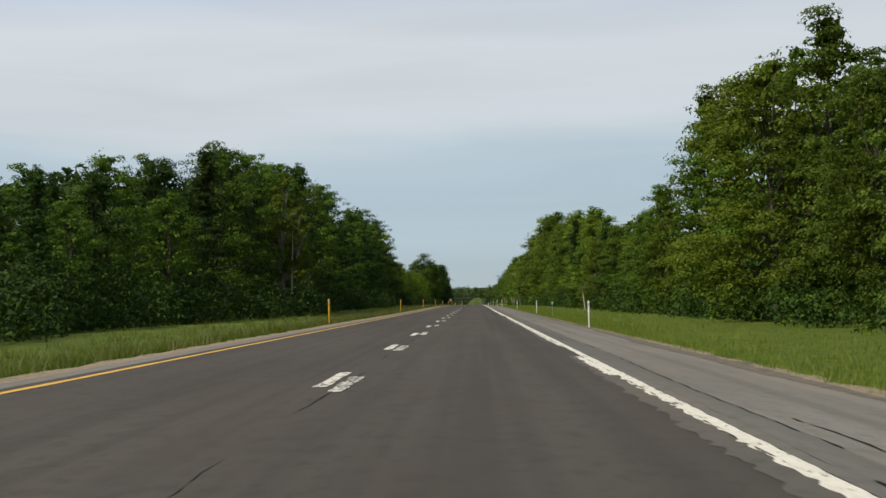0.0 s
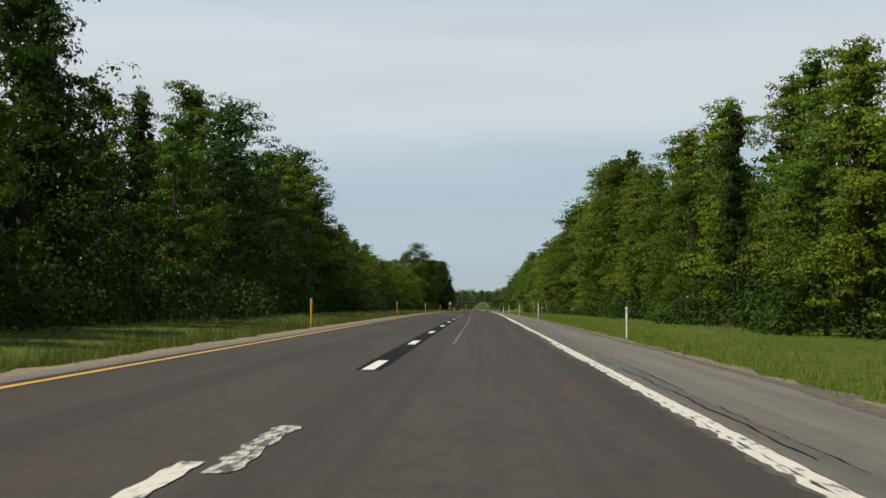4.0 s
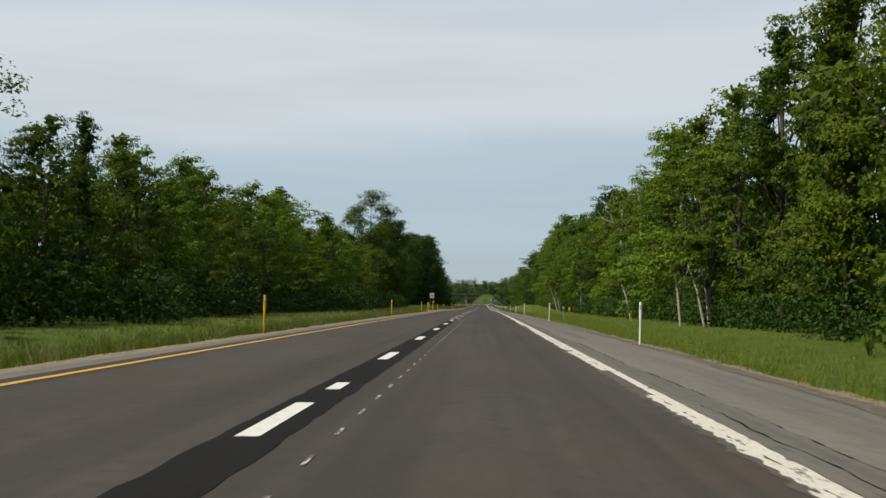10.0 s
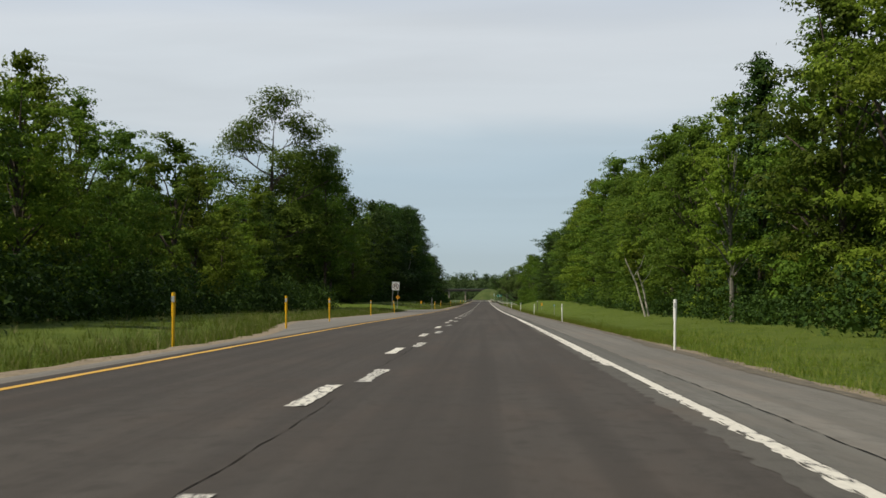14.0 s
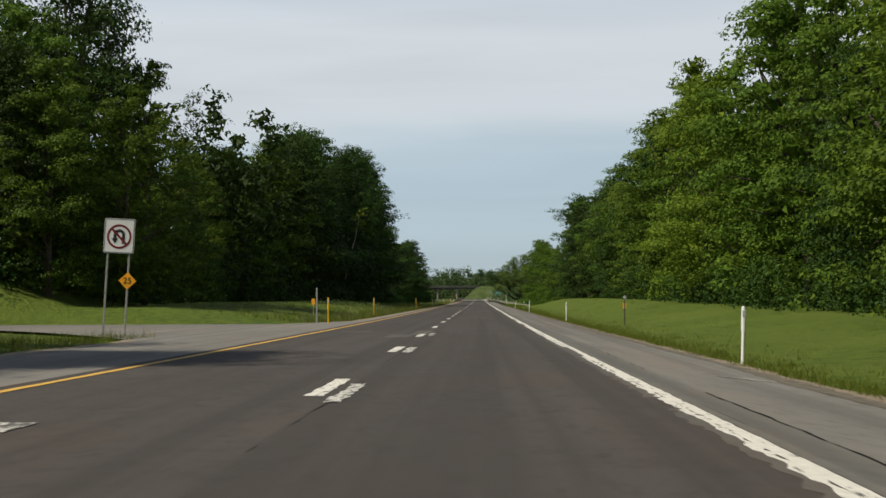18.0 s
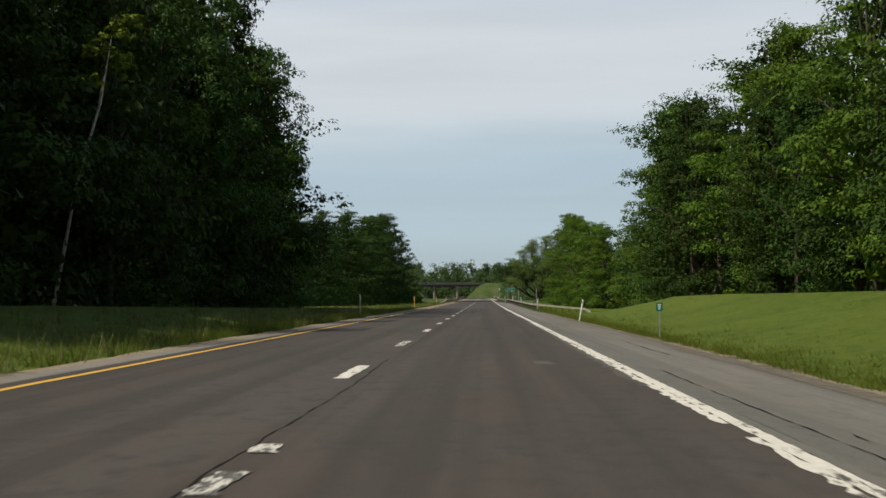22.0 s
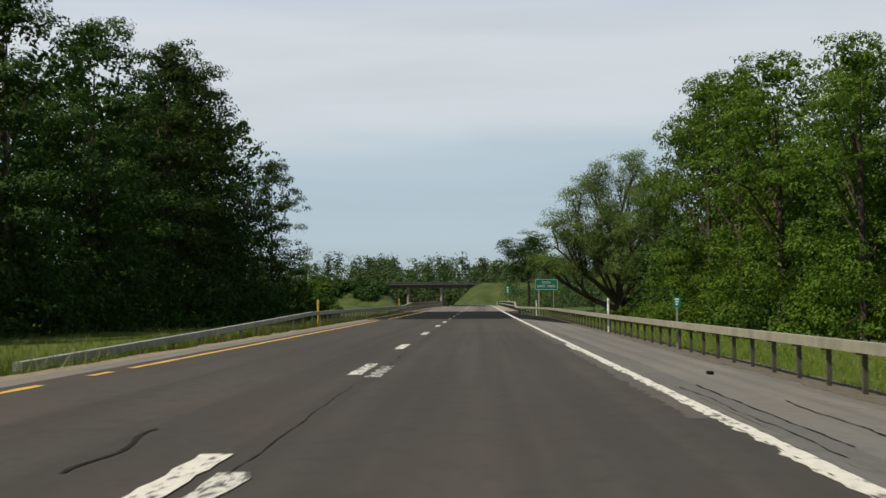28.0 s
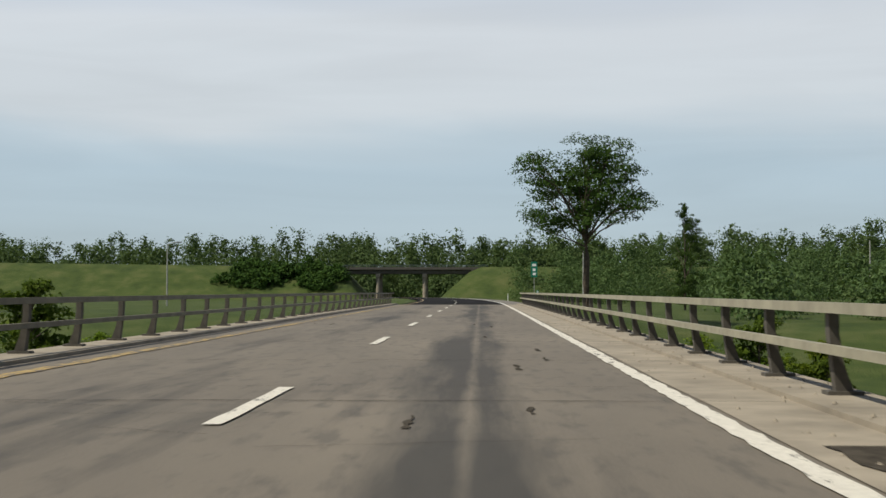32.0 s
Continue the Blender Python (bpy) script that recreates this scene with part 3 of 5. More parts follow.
MAIN = [6.4, 18.1, 29.6, 40.2, 52, 64.3, 75.6, 88.3, 99.5, 110.7, 122, 133.9]
NEW = [148.1, 159.9, 171.6, 183.7, 195.8, 208, 220.2, 232.4, 244.9, 257.1, 269.4, 282, 292.9, 305.5, 316.8, 328.8, 341.3, 352.8, 364.7, 376.6, 387.6]
WORN = [395.4, 406.8, 416.7, 429.8, 441.7, 453.7, 465.7, 477.6, 489.1, 501.1, 507.5, 520.5, 532.8, 542.1, 554.5, 566.6, 578.1, 590.3, 601.6, 613.9, 625.9, 636.4, 648.6, 659.8, 670.9, 682.9, 706.2, 717, 728.5, 739.8,
        750.7, 761.5, 773.6, 784.3, 794.5, 806.4, 816.6, 828, 839, 850.1, 861.1, 872.6, 884.1, 896.2, 905.5, 917, 929, 938.3, 948.3]
OLD = [17.1, 28.9, 40.9, 53.4, 65.5, 78.4, 89.8, 102, 112.8, 125, 136.3, 397.7, 410, 421.2, 433.7, 445.2, 457.2, 469.2, 481.1, 493.1, 505.1, 517, 528.6, 540.3, 552.4, 565.1, 577.1, 589.9, 602.5, 883.2, 895.5]
for i, yf in enumerate(MAIN):
    marking("lane_dash", -1.66, -1.50, yf - 3.05, yf, M_WHITE_FLAKED, "white lane dash with flaked edges", 0.2, 0.016, 0.008, 200 + i)
for i, yf in enumerate(NEW):
    marking("lane_dash", -1.56, -1.38, yf - 3.1, yf, M_WHITE_NEW, "clean white lane dash on dark asphalt", 1.5, 0.004, 0.008, 260 + i)
for yf, length in ((297.7, 1.3), (331.9, 1.2)):
    marking("lane_dash", -1.52, -1.36, yf - length, yf, M_WHITE_NEW, "short white lane dash on dark asphalt", 0.6, 0.004, 0.008)
for i, yf in enumerate(WORN):
    marking("lane_dash", -1.72, -1.53, yf - (1.5 if yf > 940 else 3.05), yf, M_WHITE_FLAKED, "white lane dash with flaked edges", 0.25, 0.018, 0.008, 300 + i)
for i, yf in enumerate(OLD):
    marking("old_lane_dash", -1.42, -1.24, yf - 2.9, yf, M_WHITE_OLD, "faded older lane dash worn to flecks", 0.25, 0.035, 0.007, 380 + i)
for yf, length in ((694.6, 0.9), (696, 0.5), (789.8, 0.35), (801.5, 1.2)):
    marking("old_lane_dash", -1.40, -1.20, yf - length, yf, M_WHITE_OLD, "stray fleck of an older lane dash", 0.15, 0.05, 0.007)
for yf in (960.1, 971, 981.7, 993.7):
    marking("lane_dash", -1.71, -1.56, yf - 1.4, yf, M_WHITE_NEW, "short clean lane dash on black asphalt", 0.7, 0.004, 0.009)
for yf in (1011, 1025, 1037.2, 1049.4, 1061.6, 1073.8, 1086, 1099, 1112, 1125, 1138, 1151):
    marking("lane_dash", -1.72, -1.57, yf - 3.6, yf, M_WHITE, "white lane dash on the bridge", 0.5, 0.015, 0.009, int(yf))
y = 157.9
while y < 390:
    x = lerp([150, -0.46, 200, -0.48, 240, -0.70, 290, -0.86, 390, -0.82], y)
    marking("layout_tick", x - 0.022, x + (0.016 if y < 250 else 0.008), y, y + 0.52, M_WHITE if y < 232 else M_WHITE_OLD, "thin short layout tick on the asphalt", 0.26, 0.004, 0.006, int(y))
    y += 1.75
for x0, x1, y0, y1 in ((-3.66, -3.62, 510.9, 511.6), (-3.55, -3.10, 263.55, 263.75), (-2.03, -1.60, 955.45, 955.6), (-1.29, -1.13, 948.2, 948.4), (-4.1, -3.5, 571.2, 572.0)):
    marking("stray_mark", x0, x1, y0, y1, M_WHITE_OLD, "faint stray white layout mark", 0.1, 0.02, 0.007)
for x0, x1, y0, y1 in ((-2.0, -1.45, 600.5, 606), (-4.5, -3.5, 604.2, 605.2), (-2.6, -1.9, 598, 601), (0.9, 1.15, 706.4, 707.4), (0.32, 0.52, 46.1, 46.8)):
    marking("bared_asphalt", x0, x1, y0, y1, M_PATCH, "ragged pale patch of bared old asphalt", 0.2, 0.07, 0.004, int(y0))
marking("sealed_crack", lambda v: -2.36 - 0.05 * (v - 884) + 0.05 * math.sin(v * 3), lambda v: -2.32 - 0.05 * (v - 884) + 0.05 * math.sin(v * 3), 883.2, 885.8, M_SEAM, "short curved tar mark on the lane", 0.2, 0.01, 0.006)
for x0, x1, y0 in ((3.75, 4.75, 770.6), (3.8, 4.7, 581.6), (3.6, 4.55, 670.0)):
    marking("stray_mark", x0, x1, y0, y0 + 0.16, M_WHITE_OLD, "thin stray white mark across the shoulder", 0.08, 0.03, 0.012 - 0.33 * (x0 - 2.25) / 3.05, int(y0), 0.108 * (x1 - x0))
# sealed cracks along the right shoulder
rnd = random.Random(9)
for base, share in ((2.34, 0.32), (2.87, 0.9), (3.0, 0.16), (3.35, 0.14), (3.8, 0.06)):
    y = -20.0
    while y < 940:
        run = min(rnd.uniform(3, 18), 946 - y)
        if rnd.random() < share:
            ph = rnd.uniform(0, 9)
            wide = rnd.uniform(0.008, 0.026)

            def wander(v):
                if base == 2.87:
                    return 2.58 + 0.10 * math.sin(v * 0.045) + 0.04 * math.sin(v * 0.31) + 0.012 * math.sin(v * 4.3)
                return base + (0.02 if base < 2.4 else 0.09) * math.sin(v * 0.24 + ph) + 0.025 * math.sin(v * 1.9 + ph) + 0.012 * math.sin(v * 6.3)
            marking("sealed_crack", wander, lambda v: wander(v) + wide, y, y + run, M_SEAL, "wandering dark sealed crack in the shoulder", 0.22, 0.011, 0.008, int(y * 7 + base * 100), 0, 0.1082)
        y += run + rnd.uniform(0.3, 5 if base < 3 else 14)


# ---------------------------------------------------------------- plants
def leaf_cloud(seed, lobes, leaves, size, flat=0.35, twigs=6, front=False, inner=0, inner_size=0.5, fluff=1.0):
    """Leaf blades in small sprays on the skins of lobes (x, y, z, radius).
    With front, most blades grow on the side towards the road's near end. Corners, three to a blade."""
    rs = np.random.RandomState(seed)
    hub = np.array(lobes)
    L = np.repeat(hub, twigs, 0)
    n = len(L)
    d = rs.normal(size=(n, 3))
    d[:, 2] = np.abs(d[:, 2]) * 0.95 - 0.4
    d /= np.linalg.norm(d, axis=1, keepdims=True)
    spray = L[:, :3] + d * (L[:, 3] * rs.uniform(0.5, 1.0, n))[:, None]
    R = L[:, 3] * rs.uniform(0.26, 0.52, n) * fluff
    back = (spray[:, 1] > 0.12 * np.abs(spray[:, 1]).max()) & front
    w = R ** 2 * np.where(back, 0.22, 1.0)
    pick = rs.choice(n, leaves, p=w / w.sum())
    e = rs.normal(size=(leaves, 3))
    e[:, 2] = np.abs(e[:, 2]) - 0.32
    e /= np.linalg.norm(e, axis=1, keepdims=True)
    out = rs.uniform(0.68, 1.08, leaves) * np.where(rs.uniform(size=leaves) < 0.1, 1.35, 1.0)
    c = spray[pick] + e * (R[pick] * out)[:, None] * [1.2, 1.2, 0.72]
    nrm = e + d[pick] * 0.25 + rs.normal(size=(leaves, 3)) * 0.27 + np.array([0, 0, flat])
    s = size * rs.uniform(0.55, 1.35, leaves) * np.where(back[pick], 1.35, 1.0)
    if inner:                                       # leaves within the crown, from its axis out to the lobes
        k = rs.randint(0, len(hub), inner)
        u = 0.76 * np.sqrt(rs.uniform(0.0, 1.0, inner))
        at = hub[k, :3] * np.stack([u, u, np.ones(inner)], 1) + rs.normal(size=(inner, 3)) * hub[k, 3:] * 0.22
        c = np.concatenate([c, at])
        nrm = np.concatenate([nrm, rs.normal(size=(inner, 3))])
        s = np.concatenate([s, inner_size * rs.uniform(0.7, 1.2, inner)])
    s = s[:, None]
    nrm /= np.linalg.norm(nrm, axis=1, keepdims=True)
    t = np.cross(nrm, rs.normal(size=nrm.shape))
    t /= np.linalg.norm(t, axis=1, keepdims=True)
    b = np.cross(nrm, t)
    droop = np.array([0, 0, -0.15]) * s
    q = np.stack([c - t * s * 0.42 - b * s * 0.36, c - t * s * 0.30 + b * s * 0.38, c + t * s * 0.62 + droop], 1)
    return q.reshape(-1, 3)


def leaf_mesh(name, corners, mat, k=3):
    n = len(corners) // k
    me = bpy.data.meshes.new(name)
    me.vertices.add(k * n)
    me.vertices.foreach_set("co", np.ascontiguousarray(corners, dtype=np.float32).ravel())
    me.loops.add(k * n)
    me.loops.foreach_set("vertex_index", np.arange(k * n, dtype=np.int32))
    me.polygons.add(n)
    me.polygons.foreach_set("loop_start", np.arange(0, k * n, k, dtype=np.int32))
    me.update(calc_edges=True)
    me.materials.append(mat)
    return me


def crown_lobes(seed, height, width, base, shape, count, lobe):
    rs = random.Random(seed)
    out = []
    for k in range(count):
        h = base + (1 - base) * ((k + rs.random()) / count) ** 0.9
        u = (h - base) / (1 - base)
        if shape == "oval":
            r = math.sin(math.pi * min(1, 0.14 + 0.83 * u)) ** 0.7
        elif shape == "tall":
            r = (1 - u) ** 0.55 * (0.75 + 0.25 * math.sin(u * 9))
        elif shape == "fan":
            r = 0.25 + 0.85 * math.sin(math.pi * min(1, 0.1 + 0.78 * u))
        else:
            r = math.sin(math.pi * min(1, 0.25 + 0.72 * u)) ** 0.6
        r *= width / 2
        a = rs.uniform(0, 2 * math.pi)
        d = r * rs.uniform(0.45, 0.92)
        R = lobe * rs.uniform(0.65, 1.3) * (1.1 - 0.4 * u)
        out.append((math.cos(a) * d, math.sin(a) * d, h * height - R * 0.4, R))
    return out


def make_tree(seed, height, width, base, shape, count, lobe, leaves, size, leaf, bark, label, bare=False):
    """One broadleaf tree: tapered trunk with limbs, and a crown of many leaf blades in uneven lobes."""
    rs = random.Random(seed)
    tree = new("tree")
    tagged(tree, label, "tree", "roadside trees")
    lobes = crown_lobes(seed, height, width, base, shape, count, lobe)
    bm = bmesh.new()
    lean = [rs.uniform(-0.03, 0.03) * height for _ in range(2)]
    r0 = 0.012 * height + 0.05
    pts = [(lean[0] * u * u, lean[1] * u * u, -0.4 + (height * 0.88 + 0.4) * u) for u in (0, 0.03, 0.3, 0.6, 0.85, 1)]
    tube(bm, pts, [r0 * 1.5, r0, r0 * 0.78, r0 * 0.5, r0 * 0.25, 0.02], 7)
    for lx, ly, lz, R in lobes[:: max(1, count // 14)]:
        u = max(0.12, min(0.8, (lz / height) * 0.72))
        a = Vector((lean[0] * u * u, lean[1] * u * u, height * 0.88 * u))
        b = Vector((lx, ly, lz))
        m = a.lerp(b, 0.5) + Vector((0, 0, 0.06 * height * rs.random()))
        tube(bm, [a, m, b], [r0 * 0.42 * (1 - u * 0.6), r0 * 0.26, 0.02], 5)
    part("trunk", bm, bark, tree)
    crown = new("crown", leaf_mesh("crown", leaf_cloud(seed, lobes, leaves, size, 0.35, 6, True, 1500 if leaves < 20000 else 3000, size * (2.6 if height > 6 and leaves < 20000 else 1.9)), M_LEAF[leaf]))
    crown.parent = tree
    return tree


KINDS = {}
for name, seed, wide, base, shape, count, lobe, leaves, size, leaf, bark, label in (
        ("maple", 1, 8.5, 0.10, "oval", 52, 1.46, 13500, 0.175, "mid", M_BARK, "full leafy maple with mid-green crown at the wood's edge"),
        ("maple_tall", 21, 8.0, 0.11, "oval", 49, 1.52, 13000, 0.175, "mid", M_BARK, "tall full maple with mid-green crown at the wood's edge"),
        ("maple_wide", 2, 10.5, 0.08, "round", 59, 1.52, 15000, 0.180, "mid", M_BARK, "broad leafy maple with mid-green crown at the wood's edge"),
        ("ash", 3, 7.5, 0.12, "oval", 43, 1.34, 11500, 0.170, "fresh", M_BARK, "leafy tree with fresh yellow-green crown at the wood's edge"),
        ("ash_slim", 23, 6.8, 0.12, "tall", 40, 1.40, 11000, 0.170, "fresh", M_BARK, "slim leafy tree with fresh yellow-green crown"),
        ("ash_round", 4, 9.5, 0.09, "round", 52, 1.46, 13500, 0.175, "fresh", M_BARK, "round leafy tree with fresh yellow-green crown"),
        ("oak", 5, 9.5, 0.09, "round", 45, 1.71, 13500, 0.180, "dark", M_BARK, "dense dark-green oak at the wood's edge"),
        ("oak_tall", 25, 8.8, 0.09, "oval", 44, 1.65, 13000, 0.180, "dark", M_BARK, "tall dense dark-green oak at the wood's edge"),
        ("poplar", 6, 6.0, 0.09, "tall", 38, 1.22, 10000, 0.170, "dark", M_BARK, "slim tall dark-green poplar"),
        ("aspen", 7, 6.5, 0.24, "oval", 26, 1.10, 7000, 0.160, "fresh", M_ASPEN, "slender grey-barked aspen with light airy crown"),
        ("cottonwood", 12, 7.5, 0.15, "oval", 34, 1.22, 8500, 0.180, "mid", M_BARK, "tall airy cottonwood with sky showing between its limbs"),
        ("maple_near", 31, 9.0, 0.06, "oval", 55, 1.59, 26000, 0.150, "mid", M_BARK, "full leafy maple with mid-green crown near the creek"),
        ("maple_near_wide", 32, 10.5, 0.06, "round", 59, 1.65, 26000, 0.150, "mid", M_BARK, "broad bright-green maple near the creek"),
        ("oak_near", 34, 9.0, 0.06, "oval", 56, 1.58, 24000, 0.155, "dark", M_BARK, "full dark-green maple by the median near the creek"),
        ("cottonwood_near", 33, 8.0, 0.10, "oval", 43, 1.34, 16000, 0.165, "dark", M_BARK, "tall airy dark-green cottonwood near the creek")):
    KINDS[name] = make_tree(seed, 16, wide, base, shape, count, lobe, leaves, size, leaf, bark, label)
KINDS["bush"] = make_tree(10, 5, 5.5, 0.02, "round", 36, 0.8, 4200, 0.17, "mid", M_BARK, "low leafy bush at the foot of the wood")
KINDS["bush_fresh"] = make_tree(11, 5, 5.0, 0.02, "round", 34, 0.75, 3800, 0.16, "fresh", M_BARK, "low fresh-green bush at the foot of the wood")


# open-grown trees whose limbs show: each limb forks twice and carries leaf pads at its tips
def grow(rs, bm, tips, a, b, r, depth, reach, rise):
    """A limb from a to b, with forks that grow out of its outer half."""
    a, b = Vector(a), Vector(b)
    run = (b - a).length
    bend = Vector((rs.uniform(-1, 1), rs.uniform(-1, 1), rs.uniform(-0.4, 1))) * run * 0.09
    pts = [a, a.lerp(b, 0.35) + bend, a.lerp(b, 0.7) + bend * 0.6, b]
    tube(bm, pts, [r, r * 0.8, r * 0.62, max(r * 0.4, 0.012)], 7 if r > 0.1 else 5)
    if depth == 0:
        tips.append(b)
        tips.append(pts[2])
        return
    for k in range(4 if depth > 1 else 3):
        u = 0.42 + 0.56 * (k + rs.random() * 0.6) / (4 if depth > 1 else 3)
        p = a.lerp(b, u) + bend * 0.5
        d = (b - a).normalized() + Vector((rs.uniform(-1, 1), rs.uniform(-1, 1), rs.uniform(-0.5, 0.8) + rise)) * 0.95
        grow(rs, bm, tips, p, p + d.normalized() * reach * rs.uniform(0.7, 1.25), max(r * 0.5, 0.02), depth - 1, reach * 0.6, rise)


def limbed_tree(seed, trunk, radii, limbs, reach, rise, pad, leaves, size, leaf, label):
    """A tree from its trunk line and its main limbs, (share of the trunk's height, tip x, y, z, radius)."""
    rs = random.Random(seed)
    tree = new("tree")
    tagged(tree, label, "tree", "roadside trees")
    bm, tips = bmesh.new(), []
    tube(bm, trunk, radii, 9)
    for u, tx, ty, tz, r in limbs:
        f = u * (len(trunk) - 1)
        k = min(int(f), len(trunk) - 2)
        grow(rs, bm, tips, Vector(trunk[k]).lerp(Vector(trunk[k + 1]), f - k), (tx, ty, tz), r, 2, reach, rise)
    part("trunk", bm, M_BARK, tree)
    lobes = [(p.x, p.y, p.z, pad * rs.uniform(0.6, 1.25)) for p in tips]
    crown = new("crown", leaf_mesh("crown", leaf_cloud(seed, lobes, leaves, size, 0.4, 2, fluff=1.8), M_LEAF[leaf]))
    crown.parent = tree
    return tree


KINDS["elm"] = limbed_tree(9, [(0, 0, -0.5), (0.05, 0, 2.5), (-0.1, 0.1, 4.6), (0.0, 0.1, 6.6)], [0.36, 0.25, 0.22, 0.18],
                           [(1.0, -2.0, 0.4, 12.4, 0.13), (1.0, 0.8, -0.5, 13.6, 0.14), (0.96, 3.2, 0.6, 12.2, 0.12), (0.92, -4.6, -0.6, 10.4, 0.10), (0.94, 4.8, -0.8, 9.8, 0.10), (0.86, -4.8, 0.8, 8.2, 0.07), (0.82, 4.0, 1.2, 7.4, 0.07),
                            (0.9, 0.4, 4.2, 11.0, 0.10), (0.9, -0.3, -4.2, 11.0, 0.10), (0.95, 1.8, -2.0, 11.6, 0.1), (0.95, -1.8, 2.0, 11.2, 0.1), (0.75, -1.1, 0.4, 7.2, 0.05), (0.8, 1.2, -0.3, 7.6, 0.05), (0.9, 0.2, -1.2, 8.6, 0.06), (0.68, 0.8, 0.6, 6.2, 0.04)], 2.0, 0.2, 0.85, 21000, 0.20, "dark", "open vase-shaped elm with sky showing through")
KINDS["maple_airy"] = limbed_tree(44, [(0, 0, -0.5), (0.1, 0, 5), (-0.1, 0.1, 10), (0.0, 0.0, 14.6)], [0.30, 0.22, 0.15, 0.05],
                                  [(1.0, 0.2, 0.1, 15.7, 0.04), (0.9, -1.4, 0.3, 14.2, 0.06), (0.88, 1.5, -0.4, 14.0, 0.06), (0.75, -2.6, -0.8, 12.6, 0.08), (0.72, 2.6, 0.6, 12.2, 0.08), (0.62, 0.3, -2.8, 11.4, 0.08), (0.6, -3.2, 0.6, 10.2, 0.09),
                                   (0.55, 3.2, -0.6, 9.8, 0.09), (0.5, 0.2, 3.0, 10, 0.09), (0.42, -3.4, -1.0, 7.6, 0.09), (0.38, 3.3, 0.8, 7.0, 0.09), (0.32, 0.6, -3.2, 6.6, 0.09), (0.28, -2.8, 0.4, 5.0, 0.08), (0.25, 2.8, -0.6, 4.6, 0.08)],
                                  1.8, 0.1, 1.0, 30000, 0.185, "mid", "tall airy maple with sky showing between its limbs")
KINDS["willow"] = limbed_tree(8, [(0, 0, -0.8), (-0.5, 0.1, 1.6), (-1.2, 0.0, 3.6), (-1.6, 0.2, 6.2), (-1.5, 0.2, 9.0)], [0.62, 0.5, 0.42, 0.33, 0.22],
                              [(0.55, -7.8, -1.0, 7.0, 0.27), (0.57, -6.6, 0.6, 8.8, 0.20), (0.62, -7.8, -0.4, 9.6, 0.18), (0.8, -5.8, -0.8, 11.8, 0.20), (1.0, -4.2, 0.6, 14.0, 0.18), (1.0, -0.6, -0.8, 14.8, 0.18), (0.9, 2.4, 0.6, 13.2, 0.18),
                               (0.75, 4.2, -0.6, 10.4, 0.18), (0.6, 4.6, 0.5, 7.2, 0.17), (0.45, 3.6, -1.2, 4.6, 0.15), (0.7, -0.8, -4.2, 9.6, 0.16), (0.5, -1.0, -4.2, 6.4, 0.16), (0.8, -0.8, 4.2, 11.5, 0.16), (0.6, -3.0, 3.6, 8.6, 0.16),
                               (0.65, -4.0, -2.8, 8.0, 0.15), (0.9, 0.6, -2.6, 12.4, 0.14), (0.5, 2.0, -3.2, 6.2, 0.14), (0.65, 2.2, -2.4, 9.4, 0.14), (0.75, -3.6, -1.8, 10.2, 0.14)],
                              2.3, 0.6, 1.05, 110000, 0.128, "olive", "spreading olive-green willow with thick crooked dark limbs")
used = set()


def plant(kind, x, y, height, turn, girth=1.0, sink=0.15):
    """Sets a tree of that kind; the first of a kind is the one already built."""
    ob = KINDS[kind]
    s = height / (5.0 if kind.startswith("bush") else 16.0)
    m = Matrix.LocRotScale((x, y, ground_z(x, y) - sink), Euler((0, 0, turn)), (s * girth, s * girth, s))
    if kind not in used:
        used.add(kind)
        ob.matrix_basis = m
        return ob
    c = copy_thing(ob, Matrix())
    c.matrix_basis = m
    return c


# height of the wood and the line of its foot, along the road
H_RIGHT = [0, 14, 58.8, 14.5, 78.4, 15.5, 102, 17.3, 107.8, 10.5, 139.3, 9.4, 153, 9.7, 172, 11, 192.3, 14.2, 235.8, 16, 251.7, 15.6, 261.6, 13, 285.3, 18.9, 305.1, 21.5, 322.9, 18.8, 349.7, 19.2, 367.6, 18.4, 399.4, 18, 412.3, 17, 426.3, 18.3, 445.2, 17.5, 472.1, 12, 486.1, 13.6, 502.1, 18.2, 519, 18.4, 533, 16, 556, 17.5, 602.1, 17, 626.2, 18.5, 646.2, 22.2, 696.4, 23, 729.6, 21, 751.7, 18.5, 764.8, 17.3, 788.9, 20.3, 821, 21.5, 847.1, 20]
H_LEFT = [0, 7, 54.9, 7.2, 68.6, 9, 90.2, 11, 109.8, 14.5, 130.4, 14.7, 153, 17.5, 189.3, 17, 199.2, 12.4, 206.1, 14.3, 233.9, 17.6, 240.8, 10, 249.7, 13, 261.6, 17, 275.4, 18.5, 287.3, 13, 297.2, 11.3, 317, 13, 324.9, 10.7, 338.8, 11.5, 365.6, 10.3, 386.4, 9.2, 397.4, 11.2, 411.3, 10, 429.2, 12, 454.2, 12.8, 470.1, 10, 488.1, 13.5, 517, 11.5, 529, 12, 549, 11.5, 572, 11.5, 594, 12.5, 604.1, 13, 625.2, 15.0, 647.2, 17.0, 660.2, 15.3, 671.3, 14.0, 690, 15, 700.4, 16.2, 712, 18.5, 726.6, 21.5, 748.7, 22.9, 778.9, 25, 810, 22]
X_RIGHT = [0, 14.5, 295.2, 14.0, 474.1, 14.5, 614.1, 16, 730, 16.6, 774.9, 17, 845.1, 15]
X_LEFT = [0, -17.5, 235.8, -17.0, 324.9, -17.5, 554, -18.5, 594.1, -21, 654.2, -21.5, 714.5, -18.5, 774.9, -16.5, 810, -16]
rnd = random.Random(21)
